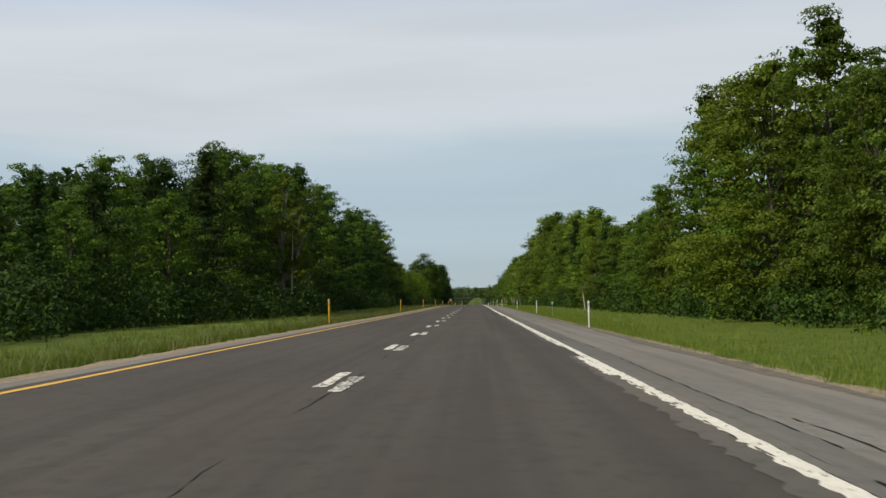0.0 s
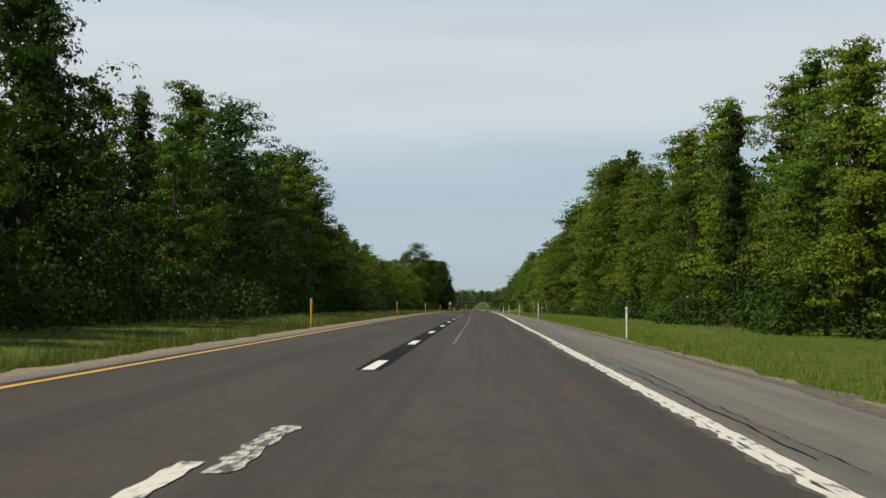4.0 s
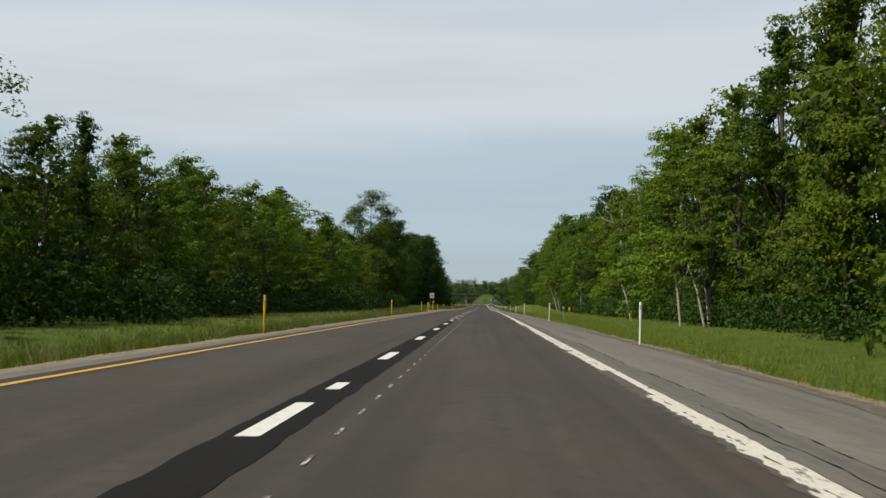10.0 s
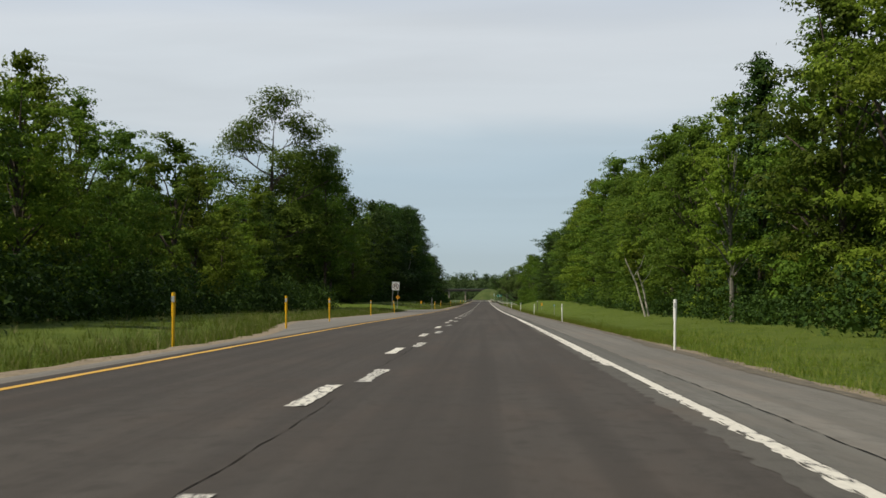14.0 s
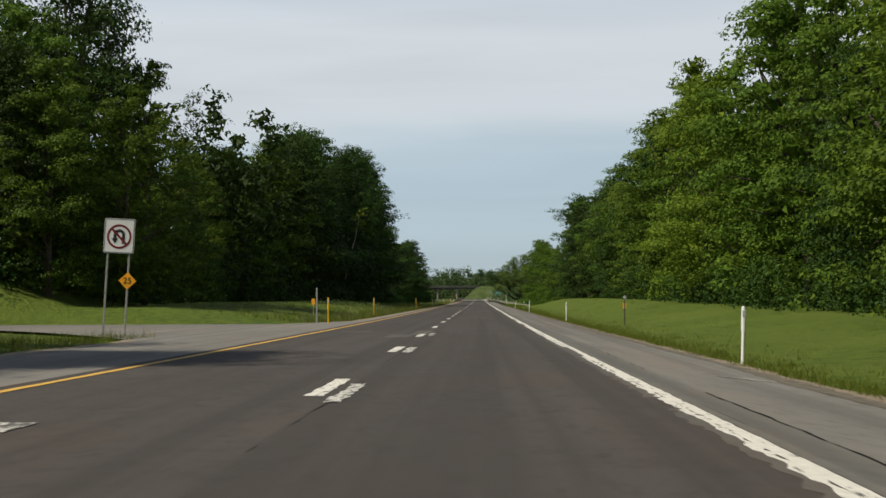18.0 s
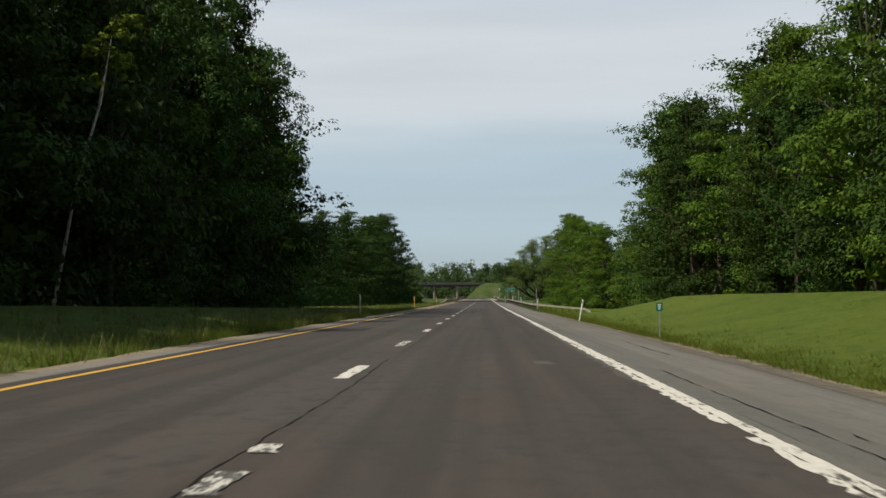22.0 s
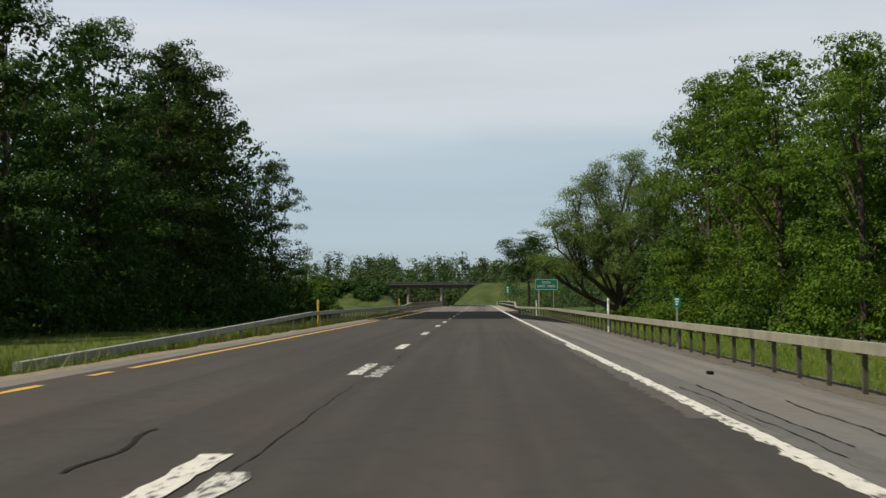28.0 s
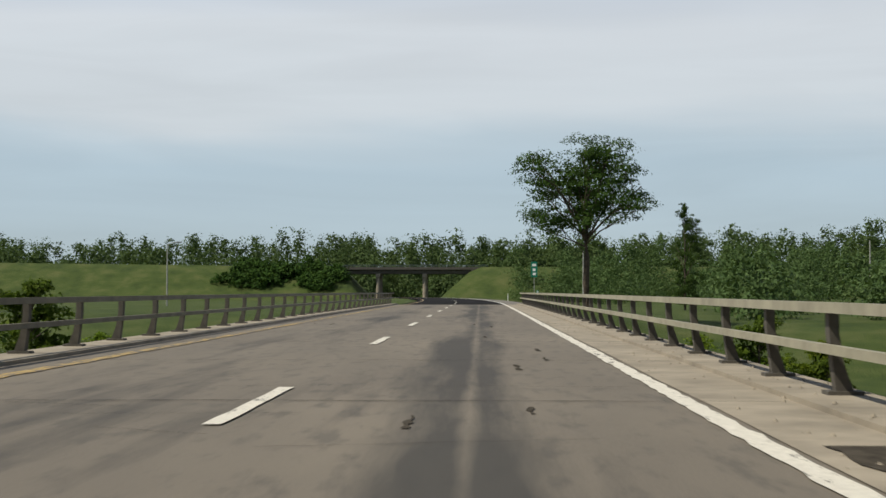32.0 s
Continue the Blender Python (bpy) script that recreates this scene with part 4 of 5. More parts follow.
MIX_R = ["ash", "ash_round", "maple", "ash_slim", "ash_round", "cottonwood", "maple_wide", "ash", "ash_slim", "maple_tall", "poplar"]
MIX_RD = ["maple", "maple_wide", "ash", "maple_tall", "maple", "maple_wide", "ash_round", "maple_tall", "ash", "oak_tall"]
MIX_L = ["maple", "oak", "maple_wide", "oak_tall", "cottonwood", "maple", "poplar", "maple_tall", "oak_tall", "ash", "oak"]
MIX_RE = ["oak", "maple_tall", "oak", "maple", "oak_tall", "maple"]
# dark-leaved kinds: the median side's backlit shade is carried by leaf colour
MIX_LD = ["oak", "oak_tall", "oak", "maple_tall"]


def in_gap(side, y):
    """The opening in the median trees at the turning place."""
    return side < 0 and 594 < y < 623


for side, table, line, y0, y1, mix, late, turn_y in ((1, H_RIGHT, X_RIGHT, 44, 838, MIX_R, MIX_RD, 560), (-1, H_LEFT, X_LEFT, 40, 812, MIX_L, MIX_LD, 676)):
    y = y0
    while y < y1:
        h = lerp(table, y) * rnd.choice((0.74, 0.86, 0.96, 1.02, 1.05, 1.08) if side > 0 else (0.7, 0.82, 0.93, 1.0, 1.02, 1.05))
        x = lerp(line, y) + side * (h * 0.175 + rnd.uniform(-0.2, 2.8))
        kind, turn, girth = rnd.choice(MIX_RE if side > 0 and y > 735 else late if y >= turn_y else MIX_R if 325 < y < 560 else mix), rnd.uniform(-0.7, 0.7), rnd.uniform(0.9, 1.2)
        if not in_gap(side, y):
            plant(kind, x, y, h, turn, girth)
        y += h * rnd.uniform(0.30, 0.48)
plant("maple_airy", -22.6, 577, 20.5, 0.4, 1.05)
plant("maple_airy", -17.4, 581, 15.6, 2.1, 0.85)
plant("elm", -26.5, 644, 24, 2.6, 0.8)
plant("oak", -21.5, 588, 17, 0.5, 0.95)
plant("maple", -22.5, 629, 13, 0.3, 1.05)
plant("maple_wide", -20.8, 642, 15.5, 0.4, 0.9)
plant("oak", -27.5, 633, 14, -0.3, 1.0)
plant("maple_wide", -19.8, 634, 12.5, 0.2, 0.9)
plant("oak_near", -20.5, 819, 13.5, 0.6, 0.95)
plant("oak_near", 22.4, 838, 21, 1.3, 0.85)
plant("oak", 23, 843, 20, 0.4, 1.0)
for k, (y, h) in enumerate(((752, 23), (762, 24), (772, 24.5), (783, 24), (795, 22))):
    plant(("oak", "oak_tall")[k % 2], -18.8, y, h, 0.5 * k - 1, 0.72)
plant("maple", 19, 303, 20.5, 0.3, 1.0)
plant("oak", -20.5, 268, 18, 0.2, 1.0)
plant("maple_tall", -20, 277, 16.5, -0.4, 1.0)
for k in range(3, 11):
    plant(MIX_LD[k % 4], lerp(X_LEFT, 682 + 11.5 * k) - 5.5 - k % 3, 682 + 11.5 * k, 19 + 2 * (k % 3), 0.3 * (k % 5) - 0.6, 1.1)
for x, y, h in ((-17.2, 118, 13), (-17, 127, 11), (-18, 262, 15), (14.8, 401, 10), (15.5, 520, 12)):
    plant("aspen", x, y, h, rnd.uniform(-0.7, 0.7))

# trees that stand by themselves or in groups near the creek
for kind, x, y, h, g in (("ash", 24, 868, 10.5, 1.2), ("maple", 26, 884, 11.5, 1.2), ("maple", 28, 900.2, 12, 1.2), ("ash_round", 26, 917, 13, 1.1), ("maple_near", 23, 934, 16, 1.1), ("maple_near_wide", 21.5, 949, 17.5, 1.0), ("maple_near_wide", 20, 962, 19, 1.1), ("maple_near", 24, 957, 18, 1.1),
                         ("maple_near_wide", 20.0, 975, 20.5, 0.9), ("maple_near_wide", 22, 985, 21, 1.0), ("maple_near_wide", 20.6, 992, 22, 0.85), ("maple_near_wide", 19.2, 984, 21.5, 0.78), ("maple_near", 27, 1000, 18, 1.0), ("willow", 21, 1022, 16, 0.9), ("maple_near", 25, 1010, 17, 1.0),
                         ("oak", -33, 863.1, 13.3, 1.1), ("oak_tall", -34, 877.1, 14.2, 1.1), ("oak", -31, 891.2, 15.3, 1.1), ("oak", -28, 907.2, 16.5, 1.1), ("oak", -25, 923, 17.5, 1.1), ("oak_near", -23, 937.8, 17.5, 1.1), ("oak_near", -22.5, 950.6, 18.5, 1.0),
                         ("oak_near", -21, 962.5, 19.5, 0.95), ("oak_near", -22.3, 974, 20.5, 0.9), ("oak_near", -25, 985, 19, 0.9), ("oak_near", -23.6, 979, 20, 0.78), ("oak_near", -19.2, 995, 15.4, 0.84), ("oak_near", -25, 1003, 12, 1.0), ("bush", -17.5, 1004, 6, 1.0),
                         ("oak_near", -26, 979.2, 18, 1.1), ("oak_near", -28, 990, 14, 1.0),
                         ("maple_near", -47, 1100, 15.5, 0.8)):
    plant(kind, x, y, h, rnd.uniform(-0.7, 0.7), g)
plant("willow", 15.7, 1007, 19.0, 0.0, 0.88)
plant("cottonwood_near", 23.8, 1148, 12.5, 0.4, 0.7)
plant("elm", 8.2, 1095, 14.2, 2.4, 1.12)
for kind, x, y, h in (("bush", 13.5, 1002, 4.0), ("bush", 11, 1016, 3.4), ("bush_fresh", 12.5, 1029, 3.6), ("bush", 11, 1040, 3.2), ("bush_fresh", 14, 1052, 4.0), ("bush", 17, 1044, 4.4), ("bush_fresh", 11.5, 1066, 3.2), ("bush", 16, 1072, 4.5),
                      ("bush", -21.5, 1060, 5.0), ("bush", -21.5, 1048, 7), ("bush", -25, 1052, 7.0), ("bush", -20.5, 1040, 5), ("bush_fresh", -14, 1046, 2.8), ("bush", -24, 1042, 4.0), ("bush_fresh", -11.5, 1030, 2.4), ("bush", -30, 1016, 5.5), ("bush_fresh", -11, 1058, 2.2)):
    plant(kind, x, y, h, rnd.uniform(-0.7, 0.7))


def woods(name, label, seed, spots, leaves, size, leaf, lobe=1.7, fluff=1.0):
    """A far or hidden mass of trees, too many to count, as one mesh of leaf blades."""
    rs = random.Random(seed)
    chunks = []
    for n, (x, y, h, wide) in enumerate(spots):
        lobes = crown_lobes(seed + n % 9, h, wide, 0.05, ("oval", "round", "oval")[n % 3], 24, lobe)
        c = leaf_cloud(seed + n, lobes, leaves, size, inner=leaves // 4, inner_size=size * 1.5, fluff=fluff)
        a = rs.uniform(0, 6.28)
        rot = np.array([[math.cos(a), -math.sin(a), 0], [math.sin(a), math.cos(a), 0], [0, 0, 1]])
        chunks.append(c @ rot.T + np.array([x, y, ground_z(x, y)]))
    ob = new(name, leaf_mesh(name, np.concatenate(chunks), M_LEAF[leaf]))
    return tagged(ob, label, "woods", kind="stuff")


rnd = random.Random(5)
for side, table, line, y0, y1, name in ((1, H_RIGHT, X_RIGHT, 40, 842, "woods_right"), (-1, H_LEFT, X_LEFT, 36, 808, "woods_left")):
    for row, (off, share) in enumerate(((9.0, 0.88), (14, 0.9))):
        spots, y = [], y0
        while y < y1:
            h = lerp(table, y) * share * rnd.uniform(0.85, 1.03)
            if not in_gap(side, y) or row:
                spots.append((lerp(line, y) + side * (off + rnd.uniform(-1, 2) + (9 if in_gap(side, y) else 0)), y, h, rnd.uniform(6.5, 9)))
            y += rnd.uniform(5.0, 7.5)
        # the wood's inner shade is put into the leaf colour of these rows
        woods(name, "deep leafy wood behind the first trees, darkened for shade", 40 + row, spots, 500, 0.66, "dark")
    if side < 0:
        # extra dark-leaved row that deepens the shaded side of the median wood
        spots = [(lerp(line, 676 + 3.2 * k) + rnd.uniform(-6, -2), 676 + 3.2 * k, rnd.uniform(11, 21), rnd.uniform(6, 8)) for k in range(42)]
        woods(name, "deep leafy wood behind the first trees, darkened for shade", 47, spots, 900, 0.5, "dark")
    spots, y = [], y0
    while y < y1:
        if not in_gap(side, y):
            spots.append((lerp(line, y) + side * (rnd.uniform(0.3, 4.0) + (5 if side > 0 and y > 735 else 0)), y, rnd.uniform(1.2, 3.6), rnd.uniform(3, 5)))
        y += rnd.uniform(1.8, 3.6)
    # shade under the overhanging crowns is painted in by the dark leaf colour
    woods("undergrowth", "leafy undergrowth along the wood's foot, darkened for shade", 60 + side, spots, 400, 0.20, "dark", 0.8)

spots, y = [], 30.0
while y < 590:
    reach = 2.0 + 1.5 * math.sin(y * 0.071) + 1.0 * math.sin(y * 0.19 + 1)
    spots.append((lerp(X_LEFT, y) + max(0.0, reach) * rnd.uniform(0.5, 1.05), y, rnd.uniform(1.3, 3.2), rnd.uniform(2.6, 4.2)))
    y += rnd.uniform(1.6, 3.0)
# dark leaf colour holds the shade at the median wood's foot
woods("undergrowth", "leafy bushes, darkened for shade, reaching out from the median wood", 64, spots, 380, 0.19, "dark", 0.75)
# thickets behind the groups near the creek
spots = [(rnd.uniform(16, 23), 984 + 1.4 * k, rnd.uniform(5, 9), rnd.uniform(5, 7)) for k in range(30)]
spots += [(rnd.uniform(20, 28), 948 + 2.2 * k, rnd.uniform(10, 15), rnd.uniform(6, 8)) for k in range(38)]
# shadow beneath the maples is coloured into these leaves
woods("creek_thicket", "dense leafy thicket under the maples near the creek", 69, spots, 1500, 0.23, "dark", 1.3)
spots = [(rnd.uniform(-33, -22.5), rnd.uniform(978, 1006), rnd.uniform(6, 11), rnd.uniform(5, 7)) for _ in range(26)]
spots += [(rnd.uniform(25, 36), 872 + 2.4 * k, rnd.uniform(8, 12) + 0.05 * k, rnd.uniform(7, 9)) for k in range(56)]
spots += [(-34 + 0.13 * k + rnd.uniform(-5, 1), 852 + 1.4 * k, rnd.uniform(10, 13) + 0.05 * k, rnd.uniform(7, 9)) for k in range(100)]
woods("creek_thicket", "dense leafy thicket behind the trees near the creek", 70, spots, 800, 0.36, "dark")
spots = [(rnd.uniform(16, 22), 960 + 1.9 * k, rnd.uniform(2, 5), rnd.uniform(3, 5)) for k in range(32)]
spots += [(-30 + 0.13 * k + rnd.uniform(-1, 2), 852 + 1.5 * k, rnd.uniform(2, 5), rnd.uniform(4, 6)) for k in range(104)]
# here too the leaves are coloured dark for the shade near the ground
woods("undergrowth", "leafy undergrowth along the wood's foot, darkened for shade", 71, spots, 430, 0.23, "dark", 0.8)
# far woods behind the overpass, and to either side of the creek
spots = []
for x0, x1, y0, y1, h0, h1, n in ((-330, -40, 1440, 1520, 19, 24, 120), (-330, 300, 1400, 1440, 12, 18, 230), (-330, 300, 1392, 1400, 6, 10, 110), (-70, 70, 1400, 1480, 16, 22, 80), (20, 270, 1380, 1490, 17, 23, 110), (-260, -150, 1350, 1420, 12, 18, 24)):
    for _ in range(n):
        spots.append((rnd.uniform(x0, x1), rnd.uniform(y0, y1), rnd.uniform(h0, h1), rnd.uniform(9, 13)))
# these trees take their haze from the leaf colour
woods("far_woods", "distant line of mixed trees behind the overpass, haze in their leaf colour", 80, spots, 680, 0.80, "far", 3.2, 1.5)
spots = [(rnd.uniform(14, 110), rnd.uniform(1130, 1300), rnd.uniform(4, 8), rnd.uniform(5, 8)) for _ in range(70)]
spots += [(rnd.uniform(20, 48), rnd.uniform(1090, 1150), rnd.uniform(4, 7), rnd.uniform(5, 7)) for _ in range(18)]
spots += [(rnd.uniform(35, 160), rnd.uniform(1050, 1200), rnd.uniform(3, 6.5), rnd.uniform(5, 8)) for _ in range(50)]
spots += [(rnd.uniform(8, 75), rnd.uniform(1258, 1292), rnd.uniform(7, 12), rnd.uniform(6, 9)) for _ in range(48)]
# same leaves with haze in the colour
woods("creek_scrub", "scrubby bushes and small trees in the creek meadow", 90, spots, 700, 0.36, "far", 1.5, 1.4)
spots = [(rnd.uniform(-58, -31), rnd.uniform(1288, 1298), rnd.uniform(1.8, 3.2), rnd.uniform(4, 6)) for _ in range(46)]
woods("slope_shrubs", "dark shrubs on the overpass embankment", 95, spots, 600, 0.5, "dark", 1.1)


def grass(name, label, seed, count, place, tall, mat):
    """Loose blades of grass, three corners each, past counting."""
    rs = np.random.RandomState(seed)
    pos = np.array([place(rs) for _ in range(count)])
    blades = 9
    p = np.repeat(pos, blades, 0)
    p[:, :2] += rs.normal(size=(len(p), 2)) * 0.12
    h = tall * rs.uniform(0.35, 1.2, len(p))
    a = rs.uniform(0, 6.28, len(p))
    wd = rs.uniform(0.006, 0.013, len(p))
    side = np.stack([np.cos(a) * wd, np.sin(a) * wd, 0 * a], 1)
    bend = np.stack([rs.normal(size=len(p)) * 0.4 * h, rs.normal(size=len(p)) * 0.4 * h, h], 1)
    v = np.stack([p - side, p + side, p + bend], 1).reshape(-1, 3)
    ob = new(name, leaf_mesh(name, v, mat, 3))
    return tagged(ob, label, "grass", kind="stuff")


def at_left(rs):
    y = rs.uniform(10, 998)
    if 600 < y < 624:
        y -= 300
    x = bay(y) - 0.55 - min(rs.exponential(1.9), 12)
    return (x, y, ground_z(x, y) - 0.02)


def at_lawn(rs):
    y = rs.uniform(480, 830)
    x = 5.65 + min(rs.exponential(0.55), 4)
    return (x, y, ground_z(x, y) - 0.02)


def at_right(rs):
    y = rs.choice([rs.uniform(10, 500), rs.uniform(820, 998)], p=[0.72, 0.28])
    x = 5.6 + min(rs.exponential(2.2), 10)
    return (x, y, ground_z(x, y) - 0.02)


grass("tall_grass_left", "tall seeding grass along the median edge", 3, 20000, at_left, 0.33, M_BLADE)
grass("rough_grass_right", "rough grass along the shoulder edge", 4, 17000, at_right, 0.20, M_VERGE)
clump = random.Random(14)
CLUMPS = [(clump.uniform(6.2, 15), clump.uniform(482, 835), clump.uniform(0.4, 1.3)) for _ in range(420)]


def at_clump(rs):
    x, y, wide = CLUMPS[rs.randint(len(CLUMPS))]
    x, y = max(5.8, x + rs.normal() * wide), y + rs.normal() * wide * 1.6
    return (x, y, ground_z(x, y) - 0.02)


grass("lawn_tufts", "longer tufts in the mown slope", 15, 3500, at_clump, 0.08, M_LAWN)
grass("grass_fringe", "uneven fringe of grass along the dirt edge", 5, 7000, at_lawn, 0.17, M_VERGE)
grass("rail_grass", "long grass round the feet of the guide rail", 7, 2600, lambda rs: (lambda x, y: (x, y, ground_z(x, y) - 0.02))(5.7 + rs.normal() * 0.45, rs.uniform(806, 880)), 0.34, M_BLADE)
grass("seed_heads", "pale seed heads above the median grass", 6, 2600, at_left, 0.46, M_STRAW)


def daisies(name, label, seed, count, place):
    """Small white flower heads on the grass, past counting."""
    rs = np.random.RandomState(seed)
    rows = []
    for _ in range(count):
        x, y = place(rs)
        c = np.array([x, y, ground_z(x, y) + rs.uniform(0.35, 0.6)])
        rows += [c + np.array(o) * rs.uniform(0.03, 0.05) for o in ((-1, 0, 0), (0, -0.7, 0.7), (1, 0, 0), (0, 0.7, -0.7))]
    return tagged(new(name, leaf_mesh(name, np.array(rows), M_FLOWER, 4)), label, "flowers", kind="stuff")


daisies("daisies", "white daisies in the grass behind the guide rail", 8, 700, lambda rs: (rs.uniform(6.2, 11), rs.choice([898, 905, 972]) + rs.normal() * 5))
daisies("daisies", "scattered white daisies in the median grass", 9, 160, lambda rs: (rs.uniform(-13, -8), rs.uniform(655, 690)))


# ---------------------------------------------------------------- delineators and small markers
def delineator(mat, label, group):
    """A flexible marker post with flat blade and a reflector near its top."""
    ob = new("delineator_post")
    tagged(ob, label, "marker post", group)
    bm = bmesh.new()
    rings = []
    for z, wd in ((-0.3, 0.034), (0.72, 0.034), (0.80, 0.047), (1.27, 0.047), (1.31, 0.032)):
        rings.append([(wd * math.cos(a), 0.022 * math.sin(a) + 0.012 * math.cos(2 * a), z) for a in [k * math.pi / 5 for k in range(10)]])
    part("blade", loft(bm, rings), mat, ob)
    part("reflector", boxed(-0.035, 0.035, -0.040, -0.032, 1.08, 1.22, 0.003), M_REFLECT, ob, "small grey reflector")
    return ob


W_POST = delineator(M_POST_W, "white plastic marker post with grey reflector in the verge", "right-hand marker posts")
Y_POST = delineator(M_POST_Y, "yellow plastic marker post in the median grass", "left-hand marker posts")
for proto, spots in ((W_POST, [(5.48, 60.1, 0, 0), (6.0, 122.2, 0, 1), (6.0, 177.9, 0, 0), (5.18, 239.1, 0, 1), (5.3, 299.8, 0, 2), (5.2, 358, 0, 1), (5.25, 416.3, 0, 3), (5.15, 473.3, 0, 1), (5.6, 531, 0, 0), (5.85, 589.9, 0, 2),
                               (5.9, 648.2, 0, 1), (5.6, 704.8, 0, 2), (5.6, 762.7, 0, 11), (5.5, 818.4, 0, 1), (5.4, 874.5, 0.08, 0), (5.4, 930.1, 0.18, 0), (4.9, 988.1, 0.26, -1), (4.6, 1097, 0, 0), (3.6, 1154, 0, 0)]),
                     (Y_POST, [(-6.83, 62.7, 0, 0), (-6.8, 122.6, 0, 1), (-6.95, 180.5, 0, 0), (-7.0, 237.8, 0, -1), (-7.3, 302.2, 0, 0), (-7.1, 359.6, 0, 1), (-6.95, 417.9, 0, 0), (-7.0, 468.2, 0, 0), (-7.0, 485.1, 0, 0), (-7.6, 503.1, 0, 0),
                               (-8.3, 534.6, 0, 0), (-8.3, 560, 0, -4), (-6.9, 621.6, 0, 0), (-7.0, 648.8, 0, 1), (-6.85, 705.0, 0, -2), (-6.9, 817.6, 0, 0), (-6.9, 877.1, 0, 0), (-7.1, 932.9, 0, 0), (-7.0, 988.1, 0.12, 1)])):
    for n, (x, y, lift, lean) in enumerate(spots):
        foot = road_z(y) - 0.25 if 4.95 < x < 5.4 and y < 780 else ground_z(x, y)
        m = pose(x, y, foot - 0.02 + lift, 0, lean, 0)
        if n:
            copy_thing(proto, m)
        else:
            proto.matrix_basis = m


def reference_marker():
    ob = new("reference_marker")
    tagged(ob, "small green reference marker on a thin steel post", "road sign", "reference markers")
    part("post", boxed(-0.022, 0.022, -0.012, 0.012, -0.4, 1.28), M_STEEL, ob)
    plate = part("plate", boxed(-0.11, 0.11, -0.018, -0.012, 1.02, 1.30, 0.004), M_GREEN, ob)
    for n, z in enumerate((1.23, 1.16, 1.09)):
        part("text_bar", boxed(-0.06 + 0.01 * n, 0.06 - 0.015 * n, -0.0215, -0.0185, z - 0.022, z + 0.022), M_SIGN_WHITE, plate, "white unreadable marker figures")
    return ob


proto = reference_marker()
for n, (x, y) in enumerate(((6.6, 107.2), (6.75, 265.8), (6.9, 425.3), (8.0, 586.1), (5.9, 730.3), (5.45, 911.5), (5.2, 1110))):
    m = pose(x, y, ground_z(x, y) - 0.1 + (0.28 if y > 900 else 0))
    if n:
        copy_thing(proto, m)
    else:
        proto.matrix_basis = m


def amber_paddle():
    ob = new("amber_marker")
    tagged(ob, "small amber paddle marker on a thin post in the grass", "road marker", "amber markers")
    part("post", boxed(-0.02, 0.02, -0.012, 0.012, -0.3, 0.85), M_STEEL, ob)
    bm = bmesh.new()
    ring = [(0.105 * max(-1, min(1, 1.25 * math.cos(a))), 0.19 * max(-1, min(1, 1.15 * math.sin(a)))) for a in [k * math.pi / 8 for k in range(16)]]
    loft(bm, [[(u, -0.022, 0.95 + v) for u, v in ring], [(u, -0.013, 0.95 + v) for u, v in ring]])
    part("paddle", bm, M_ORANGE, ob)
    return ob


proto = amber_paddle()
for n, (x, y) in enumerate(((9.0, 449.7), (9.0, 641.2), (-9.6, 637.2))):
    m = pose(x, y, ground_z(x, y) - 0.05)
    if n:
        copy_thing(proto, m)
    else:
        proto.matrix_basis = m


def steel_pole(x, y, tall, label, top=False):
    ob = new("steel_pole")
    tagged(ob, label, "post")
    part("channel", boxed(-0.035, 0.035, -0.02, 0.02, -0.4, tall, 0.006), M_STEEL if not top else M_STEEL_DARK, ob)
    if top:
        bm = bmesh.new()
        ring = [(0.0, 0.11), (0.11, 0.0), (0.0, -0.11), (-0.11, 0.0)]
        loft(bm, [[(u, -0.032, tall - 0.05 + v) for u, v in ring], [(u, -0.024, tall - 0.05 + v) for u, v in ring]])
        part("diamond_reflector", bm, M_REFLECT, ob, "small grey diamond reflector")
    ob.matrix_basis = pose(x, y, ground_z(x, y))
    return ob


steel_pole(-7.25, 620.1, 1.75, "bare galvanised steel channel post beside the turning place")
steel_pole(7.9, 631.2, 1.55, "dark steel post with a diamond reflector in the grass", True)
steel_pole(-7.2, 763.8, 1.3, "bare grey steel post in the median grass")
steel_pole(5.3, 816.3, 2.3, "tall bare grey steel post behind the guide rail")


# ---------------------------------------------------------------- signs
def words(name, text, size, mat, parent, x, z, y, wide=None):
    cu = bpy.data.curves.new(name, "FONT")
    cu.body, cu.size, cu.align_x, cu.align_y, cu.extrude = text, size, "CENTER", "CENTER", 0.002
    tmp = bpy.data.objects.new(name, cu)
    scene.collection.objects.link(tmp)
    dg = bpy.context.evaluated_depsgraph_get()
    me = bpy.data.meshes.new_from_object(tmp.evaluated_get(dg))
    bpy.data.objects.remove(tmp)
    if wide:
        xs = [v.co.x for v in me.vertices]
        me.transform(Matrix.Diagonal((wide / (max(xs) - min(xs)), 1, 1, 1)))
    me.transform(Matrix.Translation((x, y, z)) @ pose(0, 0, 0, 90, 0, 0))
    me.materials.clear()
    me.materials.append(mat)
    ob = new(name, me)
    ob.parent = parent
    return ob


def rounded(w, h, r, seg=4):
    pts = []
    for cx, cz, a0 in ((w / 2 - r, h / 2 - r, 0), (-w / 2 + r, h / 2 - r, 90), (-w / 2 + r, -h / 2 + r, 180), (w / 2 - r, -h / 2 + r, 270)):
        for k in range(seg + 1):
            a = radians(a0 + 90 * k / seg)
            pts.append((cx + r * math.cos(a), cz + r * math.sin(a)))
    return pts


